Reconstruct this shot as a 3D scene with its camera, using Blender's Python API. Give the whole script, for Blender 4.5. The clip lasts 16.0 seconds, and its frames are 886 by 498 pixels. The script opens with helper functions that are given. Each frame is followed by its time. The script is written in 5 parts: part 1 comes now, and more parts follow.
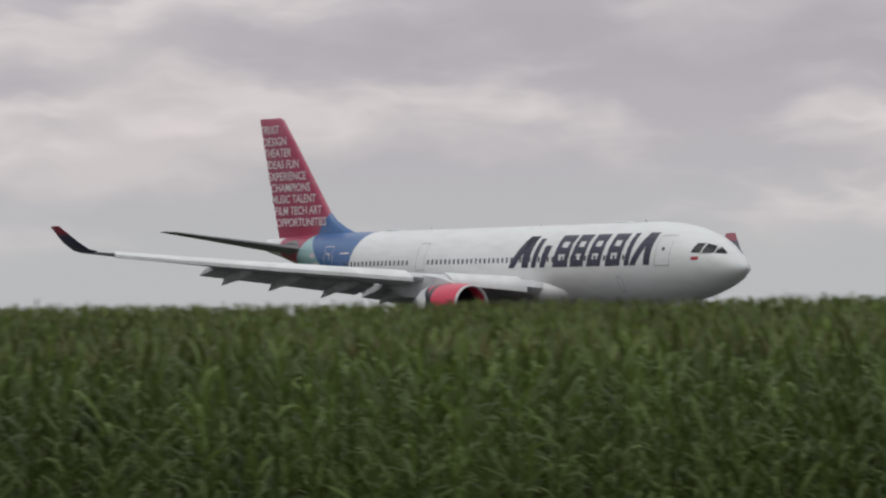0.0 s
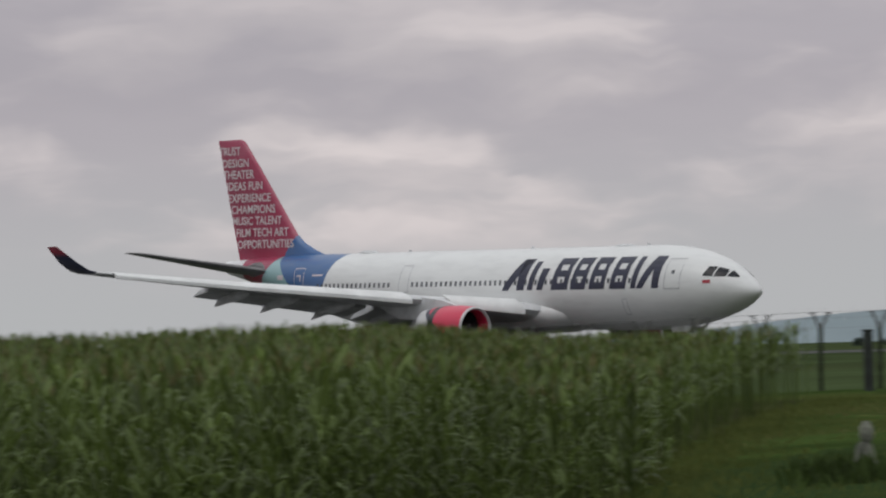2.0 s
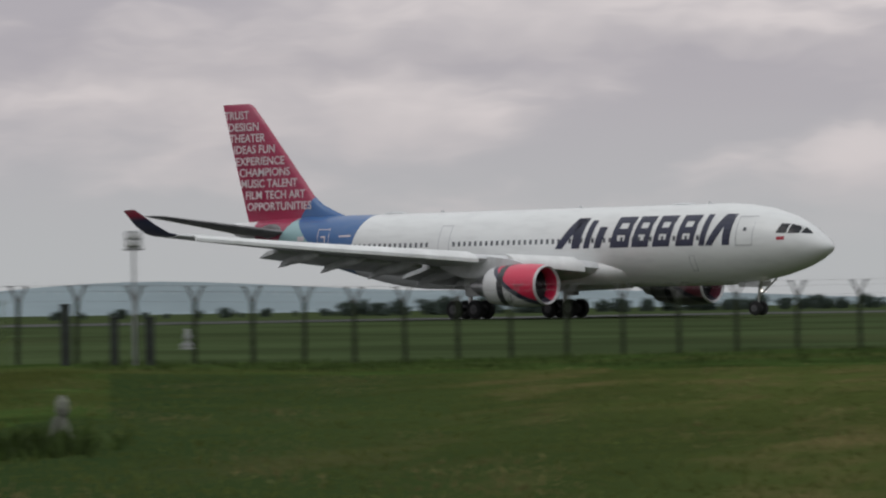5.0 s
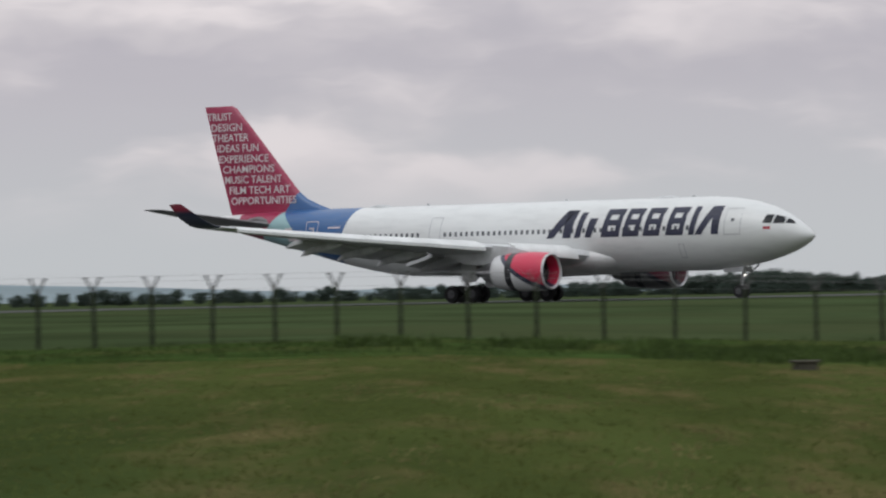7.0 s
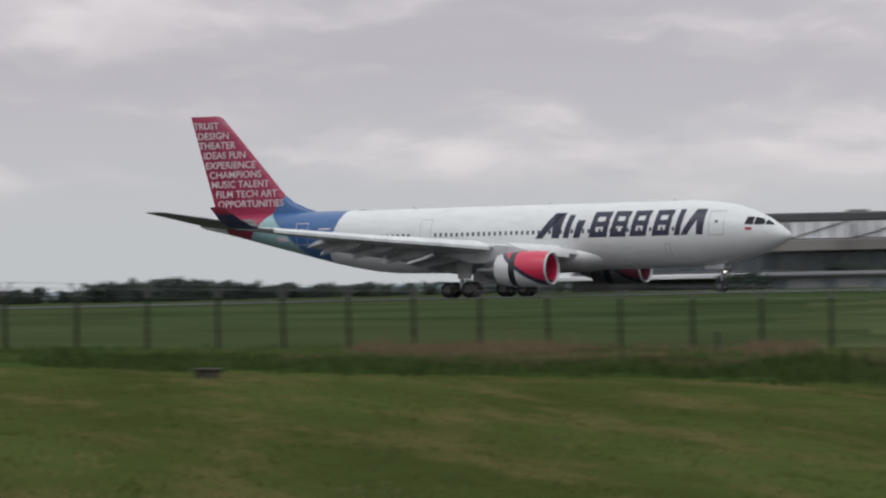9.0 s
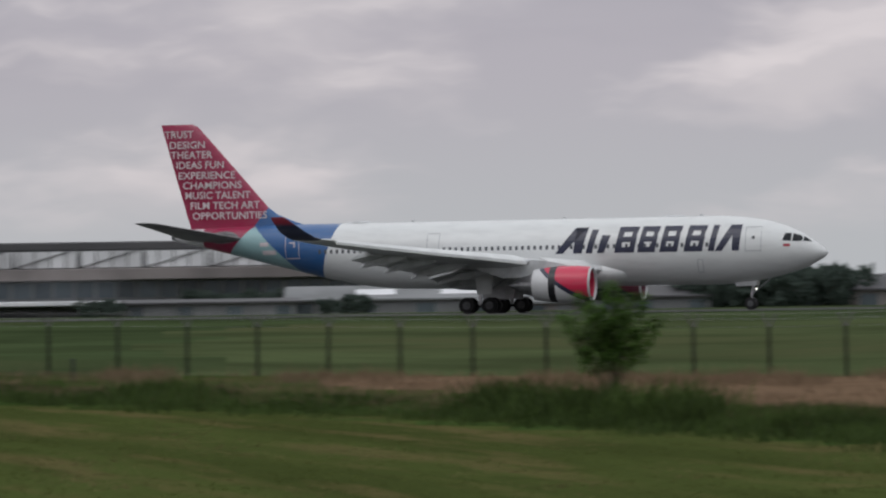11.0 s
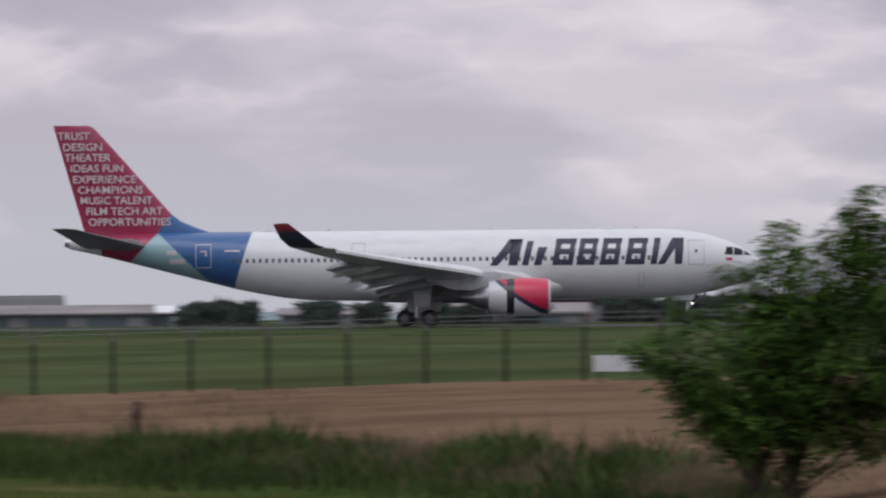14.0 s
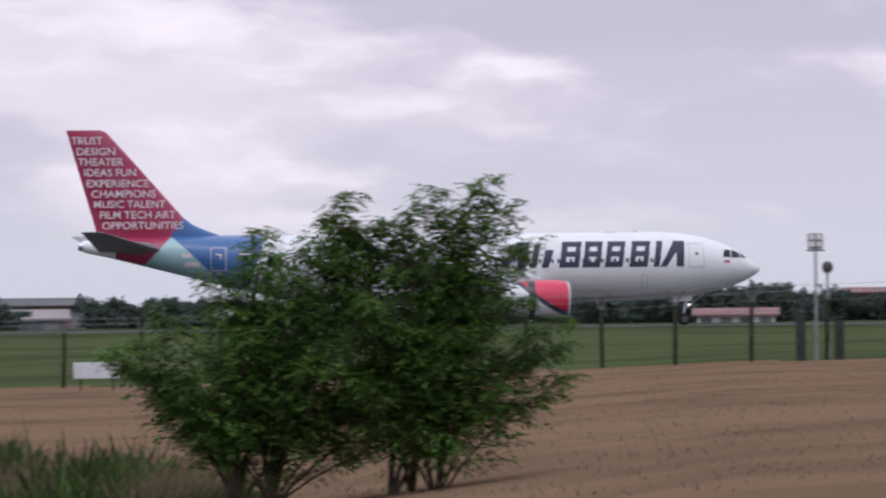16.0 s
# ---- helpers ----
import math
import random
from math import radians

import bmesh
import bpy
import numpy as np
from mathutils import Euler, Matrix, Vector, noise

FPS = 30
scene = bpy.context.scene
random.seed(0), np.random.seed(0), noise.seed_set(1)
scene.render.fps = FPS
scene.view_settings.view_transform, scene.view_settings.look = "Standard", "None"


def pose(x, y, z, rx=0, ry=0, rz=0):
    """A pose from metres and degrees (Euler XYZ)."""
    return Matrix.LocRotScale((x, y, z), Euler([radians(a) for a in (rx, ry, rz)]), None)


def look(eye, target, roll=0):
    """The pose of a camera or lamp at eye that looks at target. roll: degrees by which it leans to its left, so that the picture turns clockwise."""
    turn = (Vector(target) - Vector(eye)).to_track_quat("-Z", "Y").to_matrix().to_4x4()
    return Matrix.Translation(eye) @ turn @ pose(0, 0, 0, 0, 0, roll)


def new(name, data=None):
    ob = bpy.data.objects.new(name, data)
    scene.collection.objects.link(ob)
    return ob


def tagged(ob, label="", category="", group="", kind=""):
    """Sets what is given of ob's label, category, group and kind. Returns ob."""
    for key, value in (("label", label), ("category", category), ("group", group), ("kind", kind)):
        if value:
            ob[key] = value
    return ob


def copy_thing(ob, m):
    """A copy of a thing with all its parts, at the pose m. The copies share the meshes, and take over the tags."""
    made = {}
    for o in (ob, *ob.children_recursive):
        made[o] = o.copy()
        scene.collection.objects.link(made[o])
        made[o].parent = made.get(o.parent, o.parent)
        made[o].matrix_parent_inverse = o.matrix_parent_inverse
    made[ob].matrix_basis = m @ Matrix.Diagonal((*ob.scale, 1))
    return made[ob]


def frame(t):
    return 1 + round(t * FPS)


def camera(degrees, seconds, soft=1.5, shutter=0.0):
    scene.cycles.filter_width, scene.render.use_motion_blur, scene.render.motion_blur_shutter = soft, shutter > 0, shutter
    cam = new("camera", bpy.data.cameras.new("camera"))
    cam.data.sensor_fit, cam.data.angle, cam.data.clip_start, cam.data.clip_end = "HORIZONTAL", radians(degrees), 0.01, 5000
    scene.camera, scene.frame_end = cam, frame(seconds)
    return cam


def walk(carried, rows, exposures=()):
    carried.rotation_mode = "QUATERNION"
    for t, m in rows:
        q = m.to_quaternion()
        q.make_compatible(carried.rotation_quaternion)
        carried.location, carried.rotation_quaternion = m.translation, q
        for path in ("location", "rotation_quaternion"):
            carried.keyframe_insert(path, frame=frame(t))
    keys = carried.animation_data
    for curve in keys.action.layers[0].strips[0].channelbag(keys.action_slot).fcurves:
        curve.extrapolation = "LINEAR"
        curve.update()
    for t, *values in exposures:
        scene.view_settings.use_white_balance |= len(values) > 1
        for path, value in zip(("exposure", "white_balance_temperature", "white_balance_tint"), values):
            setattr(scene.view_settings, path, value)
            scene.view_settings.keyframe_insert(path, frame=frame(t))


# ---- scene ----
EYE = 0.942  # height of the lens over the runway
cam = camera(11.286, 16.0, soft=2.2, shutter=0.7)
# seconds, bearing to the right of north, tilt, roll
VIEW = [
    (0.0, -54.380, 0.987, -0.29),
    (0.5, -52.566, 0.855, -0.66),
    (1.0, -51.383, 0.748, -0.33),
    (1.5, -49.049, 1.098, -0.32),
    (2.0, -47.130, 1.280, -0.14),
    (2.5, -45.545, 1.081, -0.40),
    (3.0, -43.958, 0.874, -0.69),
    (3.2, -43.092, 0.774, -0.62),
    (5.3, -35.549, 0.722, -0.89),
    (5.5, -34.260, 0.548, -1.29),
    (6.0, -32.694, 0.388, -1.04),
    (6.5, -31.101, 0.492, -0.97),
    (7.0, -29.459, 0.543, -1.13),
    (7.5, -27.758, 0.690, -0.98),
    (8.0, -25.942, 0.361, -1.15),
    (8.5, -24.012, 0.423, -1.20),
    (8.7, -23.119, 0.455, -1.26),
    (10.8, -14.398, 0.659, -0.84),
    (11.0, -13.611, 0.693, -0.89),
    (11.5, -11.723, 0.710, -0.81),
    (12.0, -9.685, 0.699, -0.86),
    (12.5, -7.846, 0.786, -0.71),
    (13.0, -6.338, 0.877, -0.61),
    (13.5, -4.417, 0.791, -0.56),
    (14.0, -1.316, 0.844, -0.47),
    (14.5, 0.548, 0.652, -0.37),
    (15.0, 2.636, 0.784, -0.07),
    (15.5, 4.158, 0.843, -0.22),
    (16.0, 5.322, 0.865, -0.63),
]


def toward(az, el=0.0):
    a, e = radians(az), radians(el)
    return Vector((math.sin(a) * math.cos(e), math.cos(a) * math.cos(e), math.sin(e)))


EXPOSURE = [(0.0, -0.03, 6450, 13), (3.0, -0.16, 6450, 14), (5.5, -0.1, 6400, 13), (6.0, 0.04, 6350, 13), (8.5, 0.12, 6300, 13), (11.0, -0.08, 6300, 14), (12.5, -0.1, 6220, 16), (13.5, 0.0, 6150, 18), (14.5, 0.05, 6090, 21), (15.0, 0.25, 6050, 21), (16.0, 0.37, 5950, 23)]


def glide(table, t, col):
    """A monotone cubic through one column of a table whose first column is the time."""
    ts, vs = [r[0] for r in table], [r[col] for r in table]
    i = max(0, min(len(ts) - 2, sum(1 for q in ts if q <= t) - 1))

    def slope(k):
        if k in (0, len(ts) - 1):
            j = min(k, len(ts) - 2)
            return (vs[j + 1] - vs[j]) / (ts[j + 1] - ts[j])
        h0, h1 = ts[k] - ts[k - 1], ts[k + 1] - ts[k]
        d0, d1 = (vs[k] - vs[k - 1]) / h0, (vs[k + 1] - vs[k]) / h1
        if d0 * d1 <= 0:
            return 0.0
        w0, w1 = 2 * h1 + h0, h1 + 2 * h0
        return (w0 + w1) / (w0 / d0 + w1 / d1)

    h = ts[i + 1] - ts[i]
    u = (t - ts[i]) / h
    return ((1 + 2 * u) * (1 - u) ** 2 * vs[i] + u * (1 - u) ** 2 * h * slope(i) + u * u * (3 - 2 * u) * vs[i + 1] + u * u * (u - 1) * h * slope(i + 1))


# seconds, lean of the hand-held camera over the runway's own slope
LEAN = [(0.0, 0.0), (1.0, 0.4), (2.0, 1.4), (2.5, 1.6), (3.2, 1.4), (5.3, 0.0), (16.0, 0.0)]
TENTHS = [k / 10 for k in range(161)]
walk(cam, [(t, look((0, 0, EYE), Vector((0, 0, EYE)) + 100 * toward(glide(VIEW, t, 1), glide(VIEW, t, 2)), glide(VIEW, t, 3) - glide(LEAN, t, 1))) for t in TENTHS], EXPOSURE)

# ---- world and sun ----
world = bpy.data.worlds.new("overcast_sky")
scene.world = world
world.use_nodes = True


class Nodes:
    """Short hand for building node trees."""

    def __init__(self, tree):
        self.tree = tree
        tree.nodes.clear()

    def add(self, kind, inputs=None, **props):
        n = self.tree.nodes.new(kind)
        for k, v in props.items():
            setattr(n, k, v)
        for k, v in (inputs or {}).items():
            self.put(n.inputs[k], v)
        return n

    def put(self, socket, v):
        if isinstance(v, bpy.types.NodeSocket):
            self.tree.links.new(v, socket)
        else:
            if socket.type == "RGBA" and len(v) == 3:
                v = (*v, 1.0)
            socket.default_value = v

    def math(self, op, a, b=0.0):
        return self.add("ShaderNodeMath", {0: a, 1: b}, operation=op).outputs[0]

    def mix(self, f, a, b):
        n = self.add("ShaderNodeMix", data_type="RGBA")
        self.put(n.inputs[0], f)
        self.put(n.inputs[6], a)
        self.put(n.inputs[7], b)
        return n.outputs[2]

    def noise(self, vec, scale, detail=3.0, rough=0.55):
        n = self.add("ShaderNodeTexNoise", {"Scale": scale, "Detail": detail, "Roughness": rough})
        self.put(n.inputs["Vector"], vec)
        return n.outputs[0]

    def ramp(self, f, lo, hi):
        n = self.add("ShaderNodeMapRange", {"Value": f, "From Min": lo, "From Max": hi}, interpolation_type="SMOOTHSTEP")
        return n.outputs[0]

    def scaled(self, vec, s, off=(0, 0, 0)):
        return self.add("ShaderNodeMapping", {"Vector": vec, "Scale": s, "Location": off}).outputs[0]


def sky():
    """Overcast with cumulus lumps: soft grey sheets, billows with paler sunlit tops, a clearer blue-grey rim at the horizon."""
    w = Nodes(world.node_tree)
    tex = w.add("ShaderNodeTexCoord").outputs["Generated"]
    z = w.add("ShaderNodeSeparateXYZ", {0: tex}).outputs[2]
    blue = w.add("ShaderNodeTexSky", sky_type="NISHITA", sun_disc=False, sun_elevation=radians(48), sun_rotation=radians(200)).outputs[0]
    bend = w.add("ShaderNodeVectorMath", {0: w.add("ShaderNodeTexNoise", {"Vector": w.scaled(tex, (40, 40, 70)), "Scale": 1.0, "Detail": 3.0}).outputs[1], "Scale": 0.012}, operation="SCALE").outputs[0]
    warped = w.add("ShaderNodeVectorMath", {0: tex, 1: bend}, operation="ADD").outputs[0]

    def lumps(rise):
        return w.noise(w.scaled(warped, (10, 10, 34), (4.3, 1.4, 0.55 + 34 * rise)), 1.0, 5.0, 0.5)

    here, above = lumps(0.0), lumps(0.006)
    body = w.ramp(here, 0.42, 0.60)
    lit = w.ramp(w.math("SUBTRACT", here, above), -0.03, 0.12)
    sheet = w.ramp(w.noise(w.scaled(warped, (5, 5, 46), (8.0, 1.4, 0.9)), 1.0, 4.0, 0.5), 0.38, 0.64)
    wide = w.ramp(w.noise(w.scaled(tex, (3.2, 3.2, 9), (1.0, 5.4, 0.3)), 1.0, 2.0), 0.35, 0.65)
    rim = w.ramp(z, 0.010, 0.034)
    col = w.mix(w.ramp(z, 0.004, 0.06), (0.500, 0.520, 0.520), (0.478, 0.452, 0.476))
    col = w.mix(w.math("MULTIPLY", body, w.math("MULTIPLY", rim, 0.85)), col, (0.655, 0.612, 0.604))
    col = w.mix(w.math("MULTIPLY", w.math("MULTIPLY", body, lit), w.math("MULTIPLY", rim, w.math("ADD", 0.30, w.math("MULTIPLY", wide, 0.5)))), col, (0.82, 0.755, 0.73))
    col = w.mix(w.math("MULTIPLY", w.math("MULTIPLY", sheet, w.ramp(z, 0.03, 0.07)), 0.44), col, (0.385, 0.368, 0.398))
    col = w.mix(w.ramp(z, 0.08, 0.4), col, (0.505, 0.525, 0.52))
    gain = w.math("ADD", 1.0, w.math("MULTIPLY", w.ramp(z, 0.12, 0.9), 0.95))
    clouds = w.add("ShaderNodeVectorMath", {0: col, "Scale": gain}, operation="SCALE").outputs[0]
    dim = w.add("ShaderNodeVectorMath", {0: blue, "Scale": 0.08}, operation="SCALE").outputs[0]
    back = w.add("ShaderNodeBackground", {"Color": w.mix(0.93, dim, clouds), "Strength": 1.0})
    w.tree.links.new(back.outputs[0], w.add("ShaderNodeOutputWorld").inputs[0])


sky()
sun = new("sun", bpy.data.lights.new("sun", "SUN"))
sun.data.energy, sun.data.angle, sun.data.color = 0.42, radians(30), (1.0, 0.96, 0.9)
sun.matrix_world = look((0, 0, 50), (9, 29, 0))


# ---- materials ----
def surface(name, colour, rough=0.6, metal=0.0, vary=0.12, size=3.0, fine=40.0, bump=0.0, second=None, coat=0.0, by_object=0.0, island=0.0, sheen=0.5, leafy=0.0):
    """A painted or natural surface with two scales of variation, metres in object space."""
    m = bpy.data.materials.new(name)
    m.use_nodes = True
    w = Nodes(m.node_tree)
    tex = w.add("ShaderNodeTexCoord").outputs["Object"]
    a = w.noise(tex, size, 4.0)
    b = w.noise(tex, fine, 3.0)
    dark = tuple(c * (1 - vary * 2.2) for c in colour)
    light = tuple(min(1, c * (1 + vary * 1.6)) for c in colour)
    col = w.mix(w.ramp(a, 0.3, 0.7), dark, light)
    if second:
        col = w.mix(w.ramp(w.noise(tex, size * 0.37, 5.0), 0.46, 0.62), col, second)
    col = w.mix(w.math("MULTIPLY", w.ramp(b, 0.35, 0.75), min(1, vary * 2.5)), col, dark)
    if by_object or island:
        rnd = w.add("ShaderNodeObjectInfo").outputs["Random"] if by_object else w.add("ShaderNodeNewGeometry").outputs["Random Per Island"]
        amount = by_object or island
        k = w.math("ADD", 1.0 - amount, w.math("MULTIPLY", rnd, 2 * amount))
        col = w.add("ShaderNodeVectorMath", {0: col, "Scale": k}, operation="SCALE").outputs[0]
    p = w.add("ShaderNodeBsdfPrincipled", {"Base Color": col, "Metallic": metal, "Coat Weight": coat,
                                           "Roughness": w.math("ADD", rough - 0.06, w.math("MULTIPLY", a, 0.12)), "Specular IOR Level": sheen})
    out = p.outputs[0]
    if leafy:
        t = w.add("ShaderNodeBsdfTranslucent", {"Color": col})
        out = w.add("ShaderNodeMixShader", {0: leafy, 1: out, 2: t.outputs[0]}).outputs[0]
    if bump:
        n = w.add("ShaderNodeBump", {"Strength": 0.6, "Distance": bump, "Height": b})
        w.tree.links.new(n.outputs[0], p.inputs["Normal"])
    w.tree.links.new(out, w.add("ShaderNodeOutputMaterial").inputs[0])
    return m


def meadow(name, dry, worn, lush):
    """Mown grass: dry green with worn yellowish patches, growing lush towards the damp ground by the maize."""
    m = bpy.data.materials.new(name)
    m.use_nodes = True
    w = Nodes(m.node_tree)
    tex = w.add("ShaderNodeTexCoord").outputs["Object"]
    x, y, z = w.add("ShaderNodeSeparateXYZ", {0: tex}).outputs
    shade = lambda c, k: tuple(v * k for v in c)
    swath = w.add("ShaderNodeCombineXYZ", {0: w.math("ADD", w.math("MULTIPLY", x, 0.88), w.math("MULTIPLY", y, 0.47)), 1: w.math("ADD", w.math("MULTIPLY", x, -0.07), w.math("MULTIPLY", y, 0.13)), 2: 0.0}).outputs[0]
    broad, mid, fine = w.noise(swath, 0.16, 4.0), w.noise(swath, 0.42, 5.0, 0.62), w.noise(tex, 2.6, 4.0, 0.65)
    col = w.mix(w.ramp(broad, 0.35, 0.65), shade(dry, 0.78), shade(dry, 1.12))
    col = w.mix(w.math("MULTIPLY", w.ramp(mid, 0.48, 0.66), 0.75), col, worn)
    col = w.mix(w.math("MULTIPLY", w.ramp(w.noise(swath, 1.1, 4.0), 0.54, 0.7), 0.45), col, shade(dry, 0.6))
    across = w.math("ADD", w.math("MULTIPLY", x, 0.79), w.math("MULTIPLY", y, 0.61))
    damp = w.ramp(w.math("ADD", across, w.math("MULTIPLY", mid, 9.0)), 13.0, -1.0)
    col = w.mix(damp, col, w.mix(broad, shade(lush, 0.85), shade(lush, 1.2)))
    col = w.mix(w.math("MULTIPLY", w.ramp(fine, 0.4, 0.75), 0.25), col, shade(lush, 0.9))
    p = w.add("ShaderNodeBsdfPrincipled", {"Base Color": col, "Roughness": 0.9, "Specular IOR Level": 0.0})
    w.tree.links.new(p.outputs[0], w.add("ShaderNodeOutputMaterial").inputs[0])
    return m


WHITE, BLUE, TEAL, RED, NAVY = (0.73, 0.742, 0.738), (0.032, 0.118, 0.31), (0.30, 0.48, 0.50), (0.345, 0.016, 0.070), (0.022, 0.025, 0.055)


def livery(name, kind):
    """Aircraft paint: the coloured fields of the tail, the engines and the wing tips, laid out in the aircraft's metres."""
    m = bpy.data.materials.new(name)
    m.use_nodes = True
    w = Nodes(m.node_tree)
    tex = w.add("ShaderNodeTexCoord").outputs["Object"]
    x, y, z = w.add("ShaderNodeSeparateXYZ", {0: tex}).outputs
    s = w.math("SUBTRACT", 29.0, x)

    def beyond(at, ref_z, slope):
        edge = w.math("ADD", at, w.math("MULTIPLY", w.math("SUBTRACT", ref_z, z), slope))
        return w.math("GREATER_THAN", s, edge)

    if kind == "body":
        col = w.mix(beyond(42.7, 7.85, 0.32), WHITE, BLUE)
        col = w.mix(beyond(50.4, 7.85, -1.04), col, TEAL)
        col = w.mix(beyond(50.5, 7.95, 0.95), col, RED)
        col = w.mix(w.math("GREATER_THAN", s, 55.2), col, (0.78, 0.78, 0.79))
    elif kind == "fin":
        col = w.mix(beyond(49.5, 9.36, 0.76), BLUE, RED)
        col = w.mix(w.math("MULTIPLY", beyond(50.4, 7.85, -1.04), w.math("LESS_THAN", s, w.math("ADD", 50.5, w.math("MULTIPLY", w.math("SUBTRACT", 7.95, z), 0.95)))), col, TEAL)
    elif kind == "nacelle":
        d = w.math("SUBTRACT", s, 18.1)
        # the swoosh climbs from the lower lip to the upper rear edge
        line = w.math("ADD", 0.85, w.math("MULTIPLY", w.math("POWER", w.math("MAXIMUM", w.math("DIVIDE", d, 4.6), 0.0), 1.5), 2.9))
        above = w.math("SUBTRACT", z, line)
        col = w.mix(w.math("GREATER_THAN", above, 0.0), (0.70, 0.70, 0.71), NAVY)
        col = w.mix(w.math("GREATER_THAN", above, 0.42), col, (0.62, 0.022, 0.075))
        band = w.math("MULTIPLY", w.math("GREATER_THAN", d, 2.95), w.math("LESS_THAN", d, 3.55))
        col = w.mix(band, col, (0.012, 0.012, 0.016))
        inboard = w.math("MULTIPLY", w.math("GREATER_THAN", y, 0.0), w.math("LESS_THAN", y, w.math("ADD", 9.3, w.math("MULTIPLY", w.math("SUBTRACT", 3.4, z), 2.0))))
        col = w.mix(w.math("MULTIPLY", inboard, 0.8), col, (0.03, 0.03, 0.045))
        col = w.mix(w.math("LESS_THAN", d, 0.18), col, (0.55, 0.55, 0.56))
    else:
        up = w.math("SUBTRACT", z, 6.9)
        col = w.mix(w.ramp(up, 0.35, 0.75), (0.02, 0.025, 0.06), (0.26, 0.018, 0.045))
    grime = w.noise(w.scaled(tex, (0.5, 1.0, 2.2)), 1.0, 4.0)
    col = w.mix(w.math("MULTIPLY", w.ramp(grime, 0.4, 0.75), 0.14), col, (0.25, 0.25, 0.26))
    fr = w.noise(tex, 7.0, 3.0)
    p = w.add("ShaderNodeBsdfPrincipled", {"Base Color": col, "Roughness": w.math("ADD", 0.26, w.math("MULTIPLY", fr, 0.16)), "Coat Weight": 0.2})
    w.tree.links.new(p.outputs[0], w.add("ShaderNodeOutputMaterial").inputs[0])
    return m


def glow(name, colour, strength):
    m = bpy.data.materials.new(name)
    m.use_nodes = True
    w = Nodes(m.node_tree)
    e = w.add("ShaderNodeEmission", {"Color": colour, "Strength": strength})
    w.tree.links.new(e.outputs[0], w.add("ShaderNodeOutputMaterial").inputs[0])
    return m


M_BODY, M_FIN, M_NACELLE, M_TIP = livery("body_paint", "body"), livery("fin_paint", "fin"), livery("nacelle_paint", "nacelle"), livery("tip_paint", "tip")
M_WHITE = surface("white_paint", WHITE, 0.3, vary=0.05, size=0.6, coat=0.2)
M_WING = surface("wing_grey", (0.62, 0.63, 0.64), 0.35, vary=0.07, size=0.5)
M_UNDER = surface("flap_grey", (0.60, 0.61, 0.62), 0.42, vary=0.1, size=0.7)
M_TAILGREY = surface("tail_grey", (0.20, 0.20, 0.205), 0.45, vary=0.12, size=0.8)
M_METAL = surface("bare_metal", (0.55, 0.55, 0.57), 0.3, 0.9, vary=0.08, size=4)
M_DARK = surface("dark_metal", (0.03, 0.03, 0.034), 0.5, 0.4, vary=0.2, size=5)
M_HUB = surface("wheel_hub", (0.10, 0.10, 0.105), 0.5, 0.3, vary=0.15, size=5)
M_TYRE = surface("tyre_rubber", (0.018, 0.018, 0.019), 0.8, vary=0.2, size=6)
M_GLASS = surface("cockpit_glass", (0.010, 0.012, 0.016), 0.2, vary=0.1, size=2, sheen=0.25)
M_PANE = surface("cabin_pane", (0.12, 0.128, 0.14), 0.2, vary=0.1, size=2)
M_NAVY = surface("navy_marking", NAVY, 0.3, vary=0.08, size=2)
M_LETTER = surface("white_lettering", (0.70, 0.62, 0.64), 0.4, vary=0.05, size=2)
M_SEAM = surface("door_seam", (0.42, 0.43, 0.45), 0.5, vary=0.1, size=2)
M_LAMP = glow("landing_light", (1.0, 0.95, 0.85), 2.2)

GRASS = meadow("mown_grass", (0.062, 0.078, 0.023), (0.122, 0.098, 0.044), (0.029, 0.048, 0.017))
LONG_GRASS = surface("long_grass", (0.044, 0.073, 0.020), 0.9, vary=0.18, size=0.2, fine=2.5, second=(0.057, 0.070, 0.022), sheen=0.0)
FIELD_GRASS = surface("airfield_grass", (0.066, 0.084, 0.038), 0.9, vary=0.14, size=0.06, fine=0.5, second=(0.076, 0.084, 0.040), sheen=0.0)
WET_FIELD = surface("damp_airfield_grass", (0.050, 0.070, 0.031), 0.9, vary=0.14, size=0.05, fine=0.5, second=(0.058, 0.072, 0.033), sheen=0.0)
STRAW = surface("ripe_crop", (0.168, 0.110, 0.070), 0.9, vary=0.11, size=0.2, fine=4, second=(0.189, 0.126, 0.081), sheen=0.0)
SOIL = surface("field_soil", (0.045, 0.05, 0.022), 0.95, vary=0.25, size=0.3, fine=3, sheen=0.0)
TARMAC = surface("runway_asphalt", (0.075, 0.078, 0.075), 0.9, vary=0.12, size=0.05, fine=0.8, sheen=0.05)
# aerial haze put into the base colour of the farthest land
HAZE_PAINT = surface("painted_haze", (0.24, 0.29, 0.31), 1.0, vary=0.06, size=0.004, fine=0.03, sheen=0.0)
CORN = surface("maize_leaf", (0.110, 0.154, 0.040), 0.5, vary=0.15, size=0.25, fine=4, island=0.48, sheen=0.3, leafy=0.34)
TASSEL = surface("maize_tassel", (0.200, 0.172, 0.085), 0.8, vary=0.15, size=0.4, fine=4, island=0.25, sheen=0.0, leafy=0.3)
WEED = surface("weed_leaf", (0.064, 0.098, 0.027), 0.7, vary=0.22, size=0.4, fine=4, island=0.35, sheen=0.1, leafy=0.35)
TUFT = surface("tuft_leaf", (0.116, 0.138, 0.042), 0.8, vary=0.12, size=0.3, fine=4, island=0.2, sheen=0.0, leafy=0.45)
